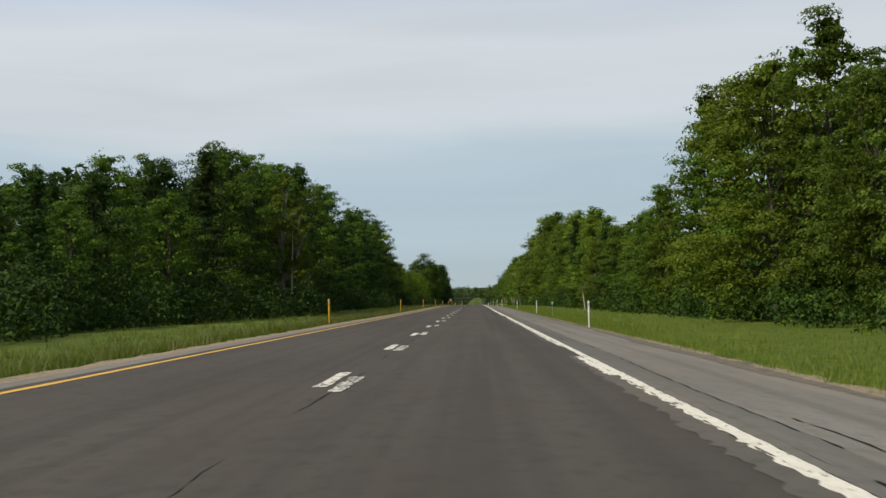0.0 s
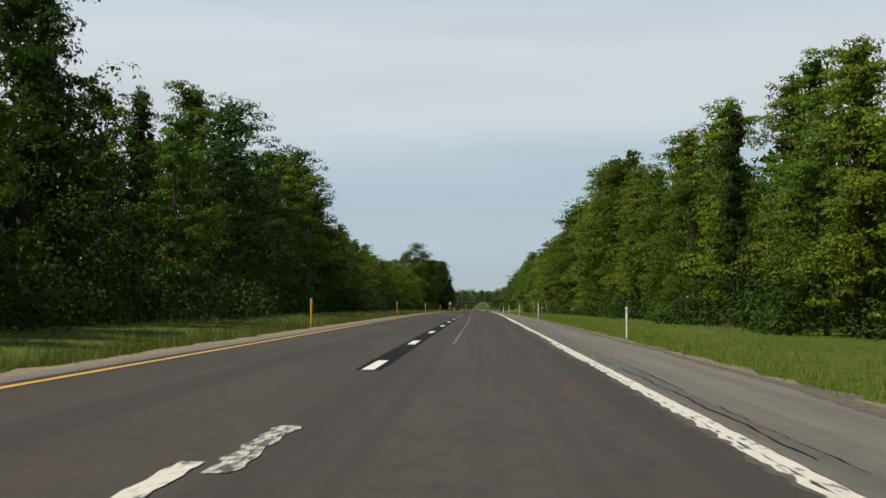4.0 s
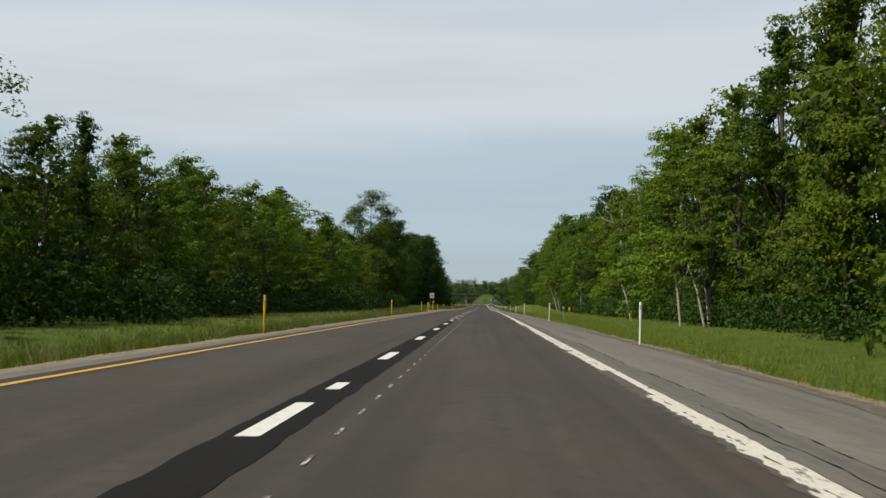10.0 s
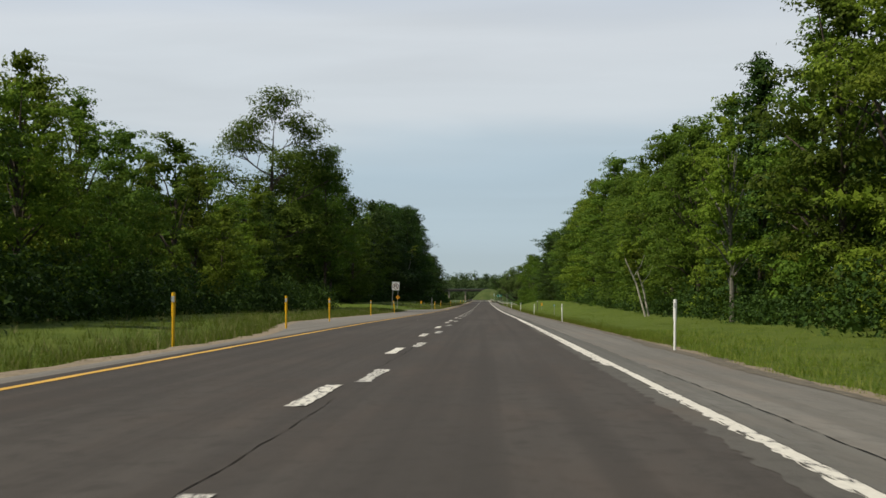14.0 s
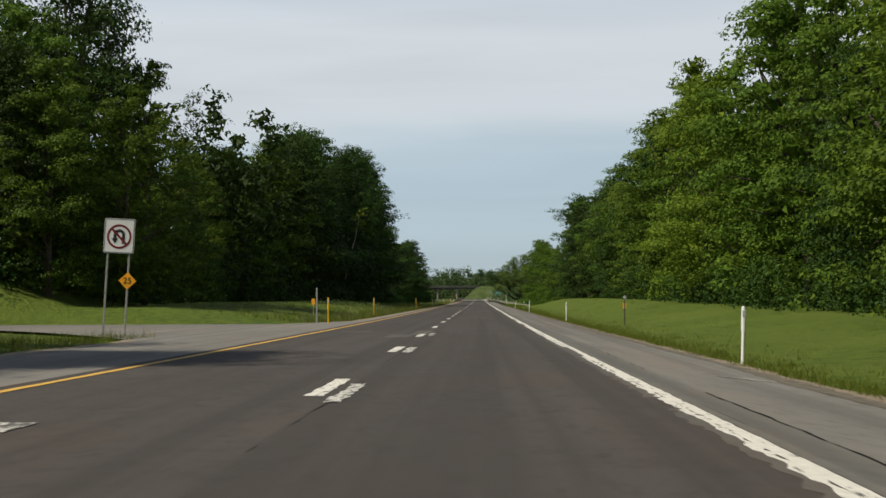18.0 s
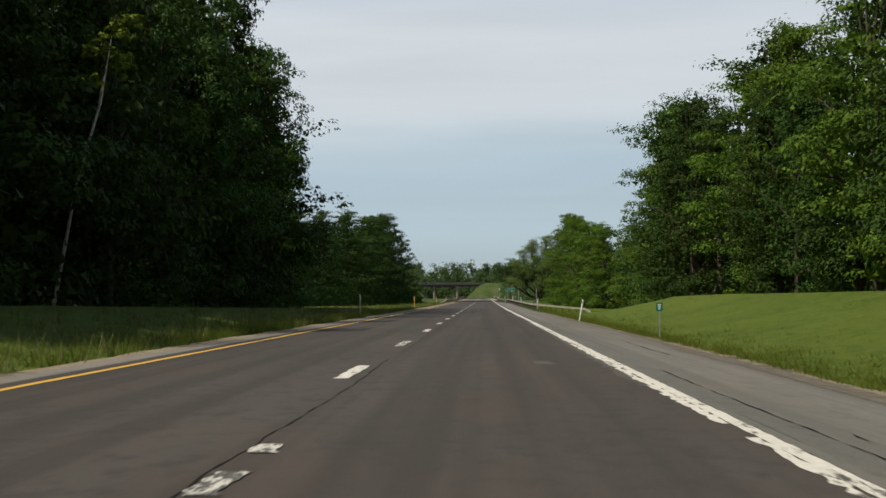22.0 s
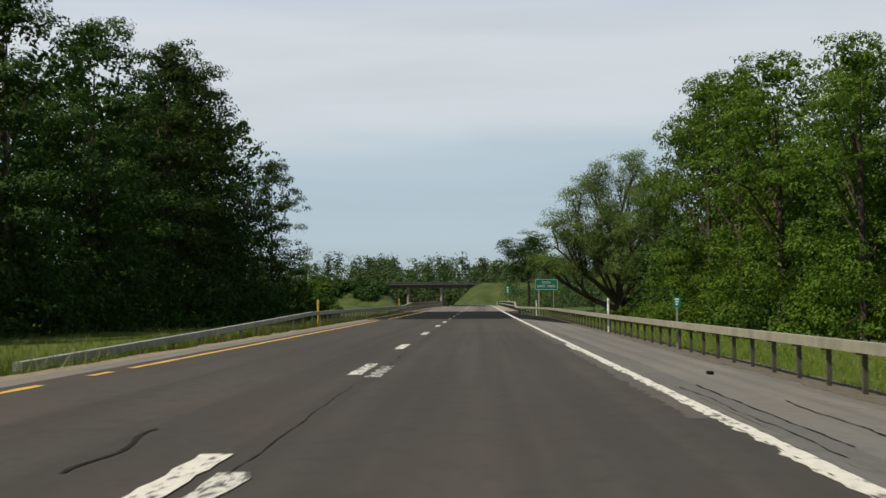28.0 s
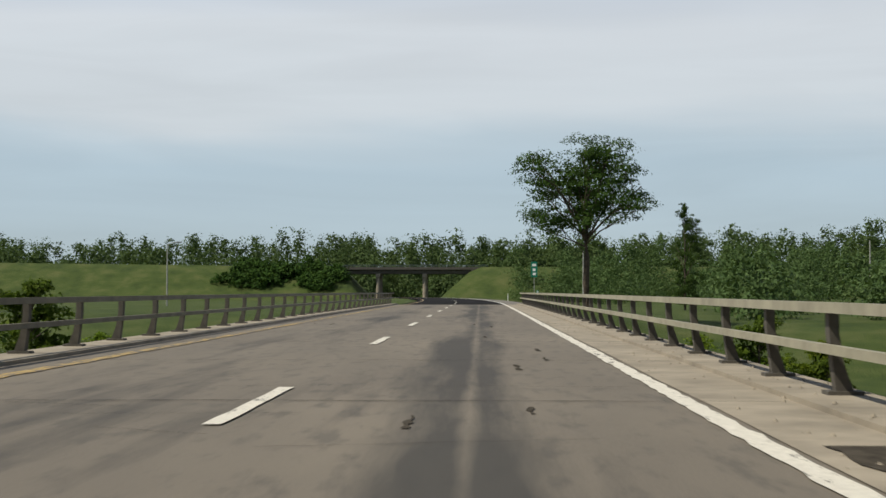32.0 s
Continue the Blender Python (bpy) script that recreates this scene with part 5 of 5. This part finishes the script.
def plate(w, h, r, y0, y1, z, x=0.0):
    ring = rounded(w, h, r)
    return loft(bmesh.new(), [[(x + u, y1, z + v) for u, v in ring], [(x + u, y0, z + v) for u, v in ring]])


def frame_ring(w, h, r, t, y, z):
    """A flat border band."""
    bm = bmesh.new()
    a = [bm.verts.new((u, y, z + v)) for u, v in rounded(w, h, r)]
    b = [bm.verts.new((u, y, z + v)) for u, v in rounded(w - 2 * t, h - 2 * t, max(0.01, r - t))]
    n = len(a)
    for i in range(n):
        bm.faces.new((a[i], a[(i + 1) % n], b[(i + 1) % n], b[i]))
    return bm


creek_sign = new("creek_sign")
tagged(creek_sign, "green creek-name sign with white lettering on two steel posts", "road sign")
for x in (-0.68, 0.68):
    part("post", boxed(x - 0.03, x + 0.03, 0.01, 0.05, -2.4, 2.75, 0.006), M_STEEL, creek_sign)
panel = part("panel", plate(2.16, 1.0, 0.09, -0.012, 0.006, 2.34), M_GREEN, creek_sign)
part("border", frame_ring(2.14, 0.98, 0.085, 0.025, -0.016, 2.34), M_SIGN_WHITE, panel, "thin white border")
words("lettering", "SOUTH", 0.30, M_SIGN_WHITE, panel, 0, 2.53, -0.017, 0.80)
words("lettering", "SANDY", 0.30, M_SIGN_WHITE, panel, -0.48, 2.17, -0.017, 0.80)
words("lettering", "CREEK", 0.30, M_SIGN_WHITE, panel, 0.49, 2.17, -0.017, 0.76)
creek_sign.matrix_basis = pose(6.35, 999.8, road_z(999.8) + 0.14)

turn_sign = new("no_turn_sign")
tagged(turn_sign, "white square no-U-turn sign with amber diamond below, on two posts", "road sign")
part("post", boxed(-0.36, -0.30, 0.01, 0.05, -0.5, 3.3, 0.006), M_STEEL, turn_sign)
part("post", boxed(0.30, 0.36, 0.01, 0.05, -0.5, 3.3, 0.006), M_STEEL, turn_sign)
face = part("panel", plate(0.94, 1.08, 0.05, -0.012, 0.006, 3.04), M_SIGN_WHITE, turn_sign)
part("border", frame_ring(0.91, 1.05, 0.04, 0.02, -0.016, 3.04), M_BLACK, face, "black border")
bm = bmesh.new()
a, b = [], []
for k in range(28):
    t = 2 * math.pi * k / 28
    a.append(bm.verts.new((0.38 * math.cos(t), -0.017, 3.02 + 0.38 * math.sin(t))))
    b.append(bm.verts.new((0.315 * math.cos(t), -0.017, 3.02 + 0.315 * math.sin(t))))
for k in range(28):
    bm.faces.new((a[k], a[(k + 1) % 28], b[(k + 1) % 28], b[k]))
part("prohibition_ring", bm, M_RED, face, "dark red ring")
bm = bmesh.new()
bm.faces.new([bm.verts.new((x, -0.0215, 3.02 + z)) for x, z in ((-0.25, 0.20), (-0.20, 0.25), (0.25, -0.20), (0.20, -0.25))])
part("slash", bm, M_RED, face, "dark red slash")
bm = bmesh.new()
path = [(0.13, -0.22)] + [(0.0 + 0.13 * math.cos(radians(t)), 0.06 + 0.13 * math.sin(radians(t))) for t in range(0, 181, 20)] + [(-0.13, -0.06)]
for (x0, z0), (x1, z1) in zip(path, path[1:]):
    d = Vector((x1 - x0, z1 - z0)).normalized() * 0.045
    bm.faces.new([bm.verts.new((x, -0.0195, 3.02 + z)) for x, z in ((x0 - d.y, z0 + d.x), (x1 - d.y, z1 + d.x), (x1 + d.y, z1 - d.x), (x0 + d.y, z0 - d.x))])
bm.faces.new([bm.verts.new((x, -0.0195, 3.02 + z)) for x, z in ((-0.23, -0.06), (-0.03, -0.06), (-0.13, -0.22))])
part("arrow", bm, M_BLACK, face, "black turning arrow")
bm = bmesh.new()
loft(bm, [[(0.33 + u, y, 1.66 + v) for u, v in ((0, -0.27), (0.27, 0), (0, 0.27), (-0.27, 0))] for y in (0.006, -0.012)])
speed = part("diamond", bm, M_ORANGE, turn_sign, "amber diamond plate")
words("figures", "25", 0.27, M_BLACK, speed, 0.33, 1.66, -0.017)
turn_sign.matrix_basis = pose(-11.2, 601.3, ground_z(-11.2, 601.3) + 0.14, 0, 3, 4)

exit_sign = new("mile_sign")
tagged(exit_sign, "tall narrow green mile sign with white figures by the bend", "road sign")
part("post", boxed(-0.03, 0.03, 0.01, 0.05, -1.2, 2.6, 0.006), M_STEEL, exit_sign)
mile = part("panel", plate(0.56, 1.36, 0.08, -0.012, 0.006, 2.7), M_GREEN, exit_sign)
for z, wd in ((3.08, 0.34), (2.66, 0.24), (2.3, 0.26)):
    part("text_bar", boxed(-wd / 2, wd / 2, -0.02, -0.014, z - 0.11, z + 0.11), M_SIGN_WHITE, mile, "white mile figures")
exit_sign.matrix_basis = pose(5.0, 1112, road_z(1112) + 0.2)

# ---------------------------------------------------------------- median turning place
vs, fs = [], []
for i in range(19):
    u = i / 18
    x = -8.6 - 14 * u
    for y in (595 + 17 * (1 - (1 - u) ** 1.6), 621 - 2.0 * u):
        vs.append((x, y, road_z(y) - 0.02))
    if i:
        k = 2 * i
        fs.append((k - 2, k, k + 1, k - 1))
cross = mesh_object("crossover", vs, fs, M_SHOULDER)
tag_structure(cross, "grey asphalt turning place through the grass median", "pavement")


# ---------------------------------------------------------------- guide rails before the bridge
def guide_rail(name, label, line, y0, y1, mat_rail):
    """Square tube on weak posts with small brackets."""
    ob = new(name)
    tagged(ob, label, "guide rail")
    bm = bmesh.new()
    rings, n = [], int((y1 - y0) / 0.9)
    for i in range(n + 1):
        y = y0 + (y1 - y0) * i / n
        x, z = line(y)
        s = 0.075
        rings.append([(x - s, y, z - s), (x + s, y, z - s), (x + s, y, z + s), (x - s, y, z + s)])
    loft(bm, rings)
    part("rail", bm, mat_rail, ob)
    y = y0 + 1.9
    shared = None
    while y < y1 - 0.3:
        x, z = line(y)
        sgn = 1 if x > 0 else -1
        if shared is None:
            b = boxed(-0.035, 0.035, -0.03, 0.03, -1.3, -0.02)
            box(b, -0.11, 0.05, -0.05, 0.05, -0.115, -0.082)
            box(b, -0.02, 0.03, -0.02, 0.02, -0.30, -0.10)
            shared = bpy.data.meshes.new("post")
            b.to_mesh(shared)
            b.free()
            shared.materials.append(M_STEEL_DARK)
        p = new("post", shared)
        p.parent = ob
        p.location = (x + sgn * 0.10, y, z)
        if sgn < 0:
            p.rotation_euler = (0, 0, math.pi)
        y += (2.75 if 818 < y < 870 else 1.83) if x > 0 else (2.75 if y < 935 else 1.83)
    return ob


def right_line(y):
    x = 5.2 + 3.9 * max(0, (818 - max(y, 800.4)) / 18) ** 1.5 + 0.35 * smooth(800.6, 799.3, y) - 1.85 * smooth(971, 998, y)
    z = 0.30 - 0.085 * max(0, 3.9 * max(0, (818 - max(y, 800.4)) / 18) ** 1.5) + 0.035 * smooth(820, 890, y) + 0.035 * smooth(920, 965, y) + 0.42 * smooth(996.5, 1002, y)
    return x, road_z(y) + z - 0.42 * smooth(800.6, 799.3, y)


def left_line(y):
    x = -7.0 - 0.25 * smooth(915, 890, y) + 0.65 * smooth(979, 996, y)
    sink = 0.0150 * max(0, 930 - y)
    return x, road_z(y) + 0.50 - sink + 0.27 * smooth(986, 996, y)


guide_rail("guide_rail", "weathered box-beam guide rail on steel posts along the shoulder", right_line, 799.2, 1002.5, M_RAIL)
guide_rail("guide_rail", "weathered box-beam guide rail on steel posts along the median", left_line, 896, 996, M_STEEL)

tag_structure(ribbon("gravel_bank", lambda y: right_line(y)[0] - 0.45, lambda y: right_line(y)[0] + 0.75 + 0.5 * smooth(965, 985, y), 814, 994, -0.27, M_DIRT, 0.8, 0.10, 0.3, 72, 0.10), "dirt and gravel under the guide rail", "verge")

# ---------------------------------------------------------------- creek bridge
deck = ribbon("bridge_deck", -6.7, 3.75, B0, B1, -0.004, M_DECK, 3.0, 0, 0.75)
tag_structure(deck, "stained concrete bridge deck with tyre-darkened lanes", "bridge deck")
tag_structure(ribbon("kerb_right", 3.0, 3.78, B0 + 0.2, B1 + 3, 0.05, M_CONC, 3.0, 0, 0.12), "pale concrete kerb of the bridge", "kerb")
tag_structure(ribbon("kerb_left", -6.7, -5.85, B0 - 1, B1 + 3, 0.05, M_CONC, 3.0, 0, 0.16), "pale concrete kerb of the bridge", "kerb")
tag_structure(ribbon("bridge_shoulder", 2.2, 3.0, B0, B1, 0.004, M_CONC, 3.0, 0.02, 0), "pale gritty concrete strip beside the edge line", "pavement")
rnd = random.Random(33)


def cross_crack(name, label, x0, x1, y, wide, slant, mat):
    """A ragged dark line across the deck."""
    vs, fs, off = [], [], 0.0
    n = max(3, int((x1 - x0) / 0.18))
    for i in range(n + 1):
        x = x0 + (x1 - x0) * i / n
        off = off * 0.9 + rnd.uniform(-0.022, 0.022)
        yy = y + slant * (x - x0) + off
        w = wide * rnd.uniform(0.3, 1.2)
        vs += [(x, yy - w, road_z(yy) + 0.005), (x, yy + w, road_z(yy) + 0.005)]
        if i:
            fs.append((2 * i - 2, 2 * i, 2 * i + 1, 2 * i - 1))
    return tagged(mesh_object(name, vs, fs, mat), label, "joint", kind="structure")


for n in range(15):
    y = B0 + 2 + n * 6.6
    cross_crack("deck_joint", "narrow dark joint across the bridge deck", -5.9, 2.9, y, 0.016, 0.0, M_SEAM)
for n in range(16):
    x = rnd.uniform(-5.4, 0.5)
    cross_crack("deck_crack", "thin ragged crack in the bridge deck", x, x + rnd.uniform(0.5, 2.4), rnd.uniform(B0 + 3, B0 + 40), rnd.uniform(0.004, 0.010), rnd.uniform(-0.7, 0.7), M_SEAM)
for n in range(14):
    x, y = rnd.choice((rnd.uniform(-4.9, -2.3), rnd.uniform(-0.4, 1.2))), rnd.uniform(B0 + 4, B0 + 45)
    marking("deck_scuff", x, x + rnd.uniform(0.03, 0.07), y, y + rnd.uniform(0.3, 1.3), M_SCUFF, "dark worn scuff in the bridge deck", 0.14, 0.03, 0.004, n)


def bridge_rail(x, y0, y1, label, facing, mat):
    ob = new("bridge_railing")
    tagged(ob, label, "railing")
    for z, s in ((0.82, 0.046), (0.46, 0.04)):
        bm = bmesh.new()
        n = int((y1 - y0) / 4)
        loft(bm, [[(x - s, y, road_z(y) + z - s), (x + s, y, road_z(y) + z - s), (x + s, y, road_z(y) + z + s), (x - s, y, road_z(y) + z + s)] for y in [y0 + (y1 - y0) * i / n for i in range(n + 1)]])
        part("rail", bm, mat, ob)
    b = bmesh.new()
    loft(b, [[(0.045 + o, -0.065, z), (0.045 + 0.09 * w + o, -0.065, z), (0.045 + 0.09 * w + o, 0.065, z), (0.045 + o, 0.065, z)] for z, w, o in ((0.04, 1.9, 0.06), (0.16, 1.5, 0.05), (0.32, 1.1, 0.03), (0.6, 1.0, 0.0), (0.78, 1.0, 0.0), (0.865, 0.9, -0.02))])
    box(b, 0.02, 0.34, -0.11, 0.11, 0.03, 0.085)
    me = bpy.data.meshes.new("post")
    b.to_mesh(me)
    b.free()
    me.materials.append(M_STEEL_DARK)
    y = y0 + 0.6
    while y < y1:
        p = new("post", me)
        p.parent = ob
        p.location = (x, y, road_z(y))
        if facing < 0:
            p.rotation_euler = (0, 0, math.pi)
        y += 2.5
    return ob


bridge_rail(3.30, 1001.6, B1 + 4, "two-rail weathered steel bridge railing on dark posts", 1, M_RAIL)
bridge_rail(-6.25, B0 + 2, B1 + 4, "two-rail weathered steel bridge railing along the median side", -1, M_RAIL_DARK)
for y0, y1 in ((B0 - 1.5, B0 + 0.2), (B1 - 0.2, B1 + 1.5)):
    ab = part("abutment", boxed(-7.2, 4.2, y0, y1, road_z(y0) - 5.5, road_z(y0) - 0.22), M_CONC)
    tag_structure(ab, "concrete abutment under the bridge end", "abutment")

# ---------------------------------------------------------------- overpass
over = new("overpass")
tagged(over, "dark steel-girder overpass on pale concrete piers", "bridge")
OY, OZ = 1305.0, 7.75
for gyo in (-4.2, -2.1, 0, 2.1, 4.2):
    part("girder", boxed(-31, -0.6, OY + gyo - 0.15, OY + gyo + 0.15, OZ, OZ + 1.0), M_STEEL_DARK, over)
part("deck", boxed(-32, 0.2, OY - 5.2, OY + 5.2, OZ + 1.0, OZ + 1.25), M_CONC, over)
for s in (-5.1, 5.1):
    part("parapet", boxed(-33, 0.6, OY + s - 0.16, OY + s + 0.16, OZ + 0.93, OZ + 1.5), M_STEEL_DARK, over)
    rail = part("railing", boxed(-60, 2, OY + s - 0.05, OY + s + 0.05, OZ + 1.95, OZ + 2.05), M_RAIL_BLUE, over)
    for i in range(25):
        x = -60 + i * 2.58
        part("railing_post", boxed(x - 0.05, x + 0.05, OY + s - 0.05, OY + s + 0.05, OZ + 1.2, OZ + 2.0), M_RAIL_BLUE, over)
for px in (-23.6, -12.7):
    pier = part("pier", boxed(px - 0.5, px + 0.5, OY - 4.6, OY + 4.6, OZ - 0.9, OZ, 0.05), M_CONC, over, "pale concrete pier")
    for c in (-3.8, 0, 3.8):
        bm = bmesh.new()
        tube(bm, [(px, OY + c, 0.0), (px, OY + c, OZ - 0.85)], [0.48, 0.48], 12)
        part("column", bm, M_CONC, pier)
part("abutment", boxed(-1.8, -0.6, OY - 5, OY + 5, 6.2, OZ + 1.0), M_CONC, over)
part("abutment", boxed(-32.5, -31.0, OY - 5, OY + 5, 5.6, OZ + 1.0), M_CONC, over)


# ---------------------------------------------------------------- far poles
def light_pole(x, y, tall, arm, label):
    ob = new("light_pole")
    tagged(ob, label, "pole")
    bm = bmesh.new()
    tube(bm, [(0, 0, -1), (0, 0, tall * 0.5), (0, 0, tall)], [0.11, 0.09, 0.06], 8)
    part("shaft", bm, M_STEEL, ob)
    if arm:
        bm = bmesh.new()
        tube(bm, [(0, 0, tall - 0.05), (arm * 0.5, 0, tall + 0.25), (arm, 0, tall + 0.3)], [0.04, 0.035, 0.03], 6)
        part("arm", bm, M_STEEL, ob)
        part("lamp_head", boxed(arm - 0.1, arm + 0.5, -0.12, 0.12, tall + 0.22, tall + 0.36, 0.03), M_STEEL_DARK, ob)
    ob.matrix_basis = pose(x, y, ground_z(x, y))
    return ob


light_pole(-36.6, 1150, 7.2, 1.2, "tall thin grey light pole in the meadow")
light_pole(12.3, 1150, 6.8, 0, "plain grey pole behind the creek railing")
light_pole(45.5, 1150, 7.8, 0, "distant wooden utility pole in the meadow")

# a dead snag over the right-hand wood, and pale leaning stems at its edge
snag = new("dead_tree")
tagged(snag, "bare grey dead tree with broken top and crooked branches", "tree")
bm = bmesh.new()
tube(bm, [(0, 0, -0.3), (0.1, 0, 5), (0.05, 0.1, 9), (0.12, 0.1, 12.6)], [0.26, 0.2, 0.15, 0.09], 7)
tube(bm, [(0.1, 0, 9.8), (-0.9, 0.1, 10.9), (-2.1, 0.1, 11.4), (-2.8, 0.2, 12.4)], [0.09, 0.07, 0.05, 0.015], 5)
tube(bm, [(-0.9, 0.1, 10.9), (-1.2, 0.3, 11.9), (-1.9, 0.3, 12.6)], [0.05, 0.035, 0.012], 5)
tube(bm, [(-2.1, 0.1, 11.4), (-2.9, 0.0, 11.6), (-3.3, 0.1, 12.1)], [0.04, 0.025, 0.01], 5)
tube(bm, [(0.1, 0, 8.2), (0.9, 0.2, 9.0), (1.4, 0.2, 9.9)], [0.06, 0.045, 0.012], 5)
part("trunk", bm, M_BIRCH, snag)
snag.matrix_basis = pose(16.2, 468, ground_z(16.2, 468))
for x, y, tall, lx, ly in ((12.4, 397, 4.6, -0.5, 0.2), (14.4, 400, 5.2, -1.3, 0.3), (14.8, 400.5, 5.4, -0.7, 0.5), (12.9, 428, 4.5, -1.2, 0.2), (13.4, 546, 6.0, -2.0, 0.2), (13.9, 548, 5.0, -1.2, 0.1), (-19.6, 746, 12.5, 2.6, 0.3), (12.8, 148, 4.5, -0.7, 0.1), (-16.5, 118, 8, 0.2, 0.1), (-16.2, 127, 6, 0.3, 0)):
    stem = new("birch_stem")
    tagged(stem, "pale leaning birch stem at the wood's edge", "tree", "pale birch stems")
    bm = bmesh.new()
    tube(bm, [(0, 0, -0.3), (lx * 0.4, ly * 0.4, tall * 0.45), (lx * 0.8, ly, tall * 0.75), (lx, ly, tall)], [0.09, 0.075, 0.055, 0.02], 7)
    tube(bm, [(lx * 0.5, ly * 0.5, tall * 0.55), (lx * 0.5 + 0.6, ly, tall * 0.7), (lx * 0.5 + 0.9, ly, tall * 0.85)], [0.04, 0.028, 0.01], 5)
    part("trunk", bm, M_BIRCH, stem)
    crown = new("crown", leaf_mesh("crown", leaf_cloud(int(y), [(lx + rnd.uniform(-0.8, 0.8), ly + rnd.uniform(-0.8, 0.8), tall * rnd.uniform(0.75, 1.05), rnd.uniform(0.4, 0.8)) for _ in range(9)], 500, 0.26), M_LEAF["fresh"]))
    crown.parent = stem
    stem.matrix_basis = pose(x, y, ground_z(x, y))

# the lower beam and pad where the median rail meets the bridge, and grit on the bridge's edge
lower = new("lower_beam")
tagged(lower, "short lower steel beam where rail meets bridge", "guide rail")
bm = bmesh.new()
loft(bm, [[(x - 0.06, y, z - 0.07), (x + 0.06, y, z - 0.07), (x + 0.06, y, z + 0.07), (x - 0.06, y, z + 0.07)] for x, y, z in ((-7.25, 977, road_z(977) + 0.10), (-6.85, 986, road_z(986) + 0.24), (-6.3, 996.5, road_z(996) + 0.42))])
part("beam", bm, M_RAIL_DARK, lower)
for k in range(6):
    y = 986 + 1.8 * k
    x = -6.85 + 0.052 * (y - 986) - 0.14
    part("post", boxed(x - 0.03, x + 0.03, y - 0.03, y + 0.03, road_z(y) - 0.8, road_z(y) + 0.62), M_STEEL_DARK, lower)
lower = new("lower_beam")
tagged(lower, "short lower steel beam where rail meets bridge", "guide rail")
bm = bmesh.new()
loft(bm, [[(x - 0.06, y, z - 0.07), (x + 0.06, y, z - 0.07), (x + 0.06, y, z + 0.07), (x - 0.06, y, z + 0.07)] for x, y, z in ((4.45, 986, road_z(986) - 0.05), (3.75, 993, road_z(993) + 0.16), (3.38, 1002, road_z(1002) + 0.45))])
part("beam", bm, M_RAIL, lower)
for y in (988.5, 991.5, 994.5):
    x = 4.35 - 0.1 * (y - 986)
    part("post", boxed(x + 0.05, x + 0.11, y - 0.03, y + 0.03, road_z(y) - 1.2, road_z(y) + 0.3), M_STEEL_DARK, lower)
pad = part("concrete_pad", boxed(-6.75, -5.75, B0 - 3.2, B0 - 1.05, road_z(B0 - 3) - 0.3, road_z(B0 - 3) + 0.06, 0.02), M_CONC)
tag_structure(pad, "pale concrete pad at the bridge end", "pavement")
marking("broken_patch", 2.42, 3.0, 1003.6, 1006.2, M_SCUFF, "broken dark patch in the bridge edge", 0.3, 0.06, 0.012, 77)
rs = random.Random(12)
bm = bmesh.new()
for _ in range(260):
    y = rs.uniform(1002, 1040)
    x = 2.25 + min(1.5, rs.expovariate(1.6)) if rs.random() < 0.4 else rs.uniform(2.85, 3.7)
    s = rs.uniform(0.008, 0.03)
    z = road_z(y) + (0.055 if x > 3.0 else 0.006)
    pts = [bm.verts.new((x + s * math.cos(a) * rs.uniform(0.7, 1.2), y + s * math.sin(a), z)) for a in (0.2, 1.7, 3.3, 4.8)]
    top = bm.verts.new((x, y, z + s * 0.9))
    for k in range(4):
        bm.faces.new((pts[k], pts[(k + 1) % 4], top))
grit = part("grit", bm, M_CONC)
tagged(grit, "loose grit and concrete crumbs on the bridge edge", "gravel", kind="stuff")
debris = part("rubber_scrap", boxed(3.46, 3.56, 895.3, 895.46, road_z(895.4) - 0.135, road_z(895.4) - 0.085, 0.015), M_SEAL)
tagged(debris, "small dark scrap of tyre rubber on the shoulder", "debris")
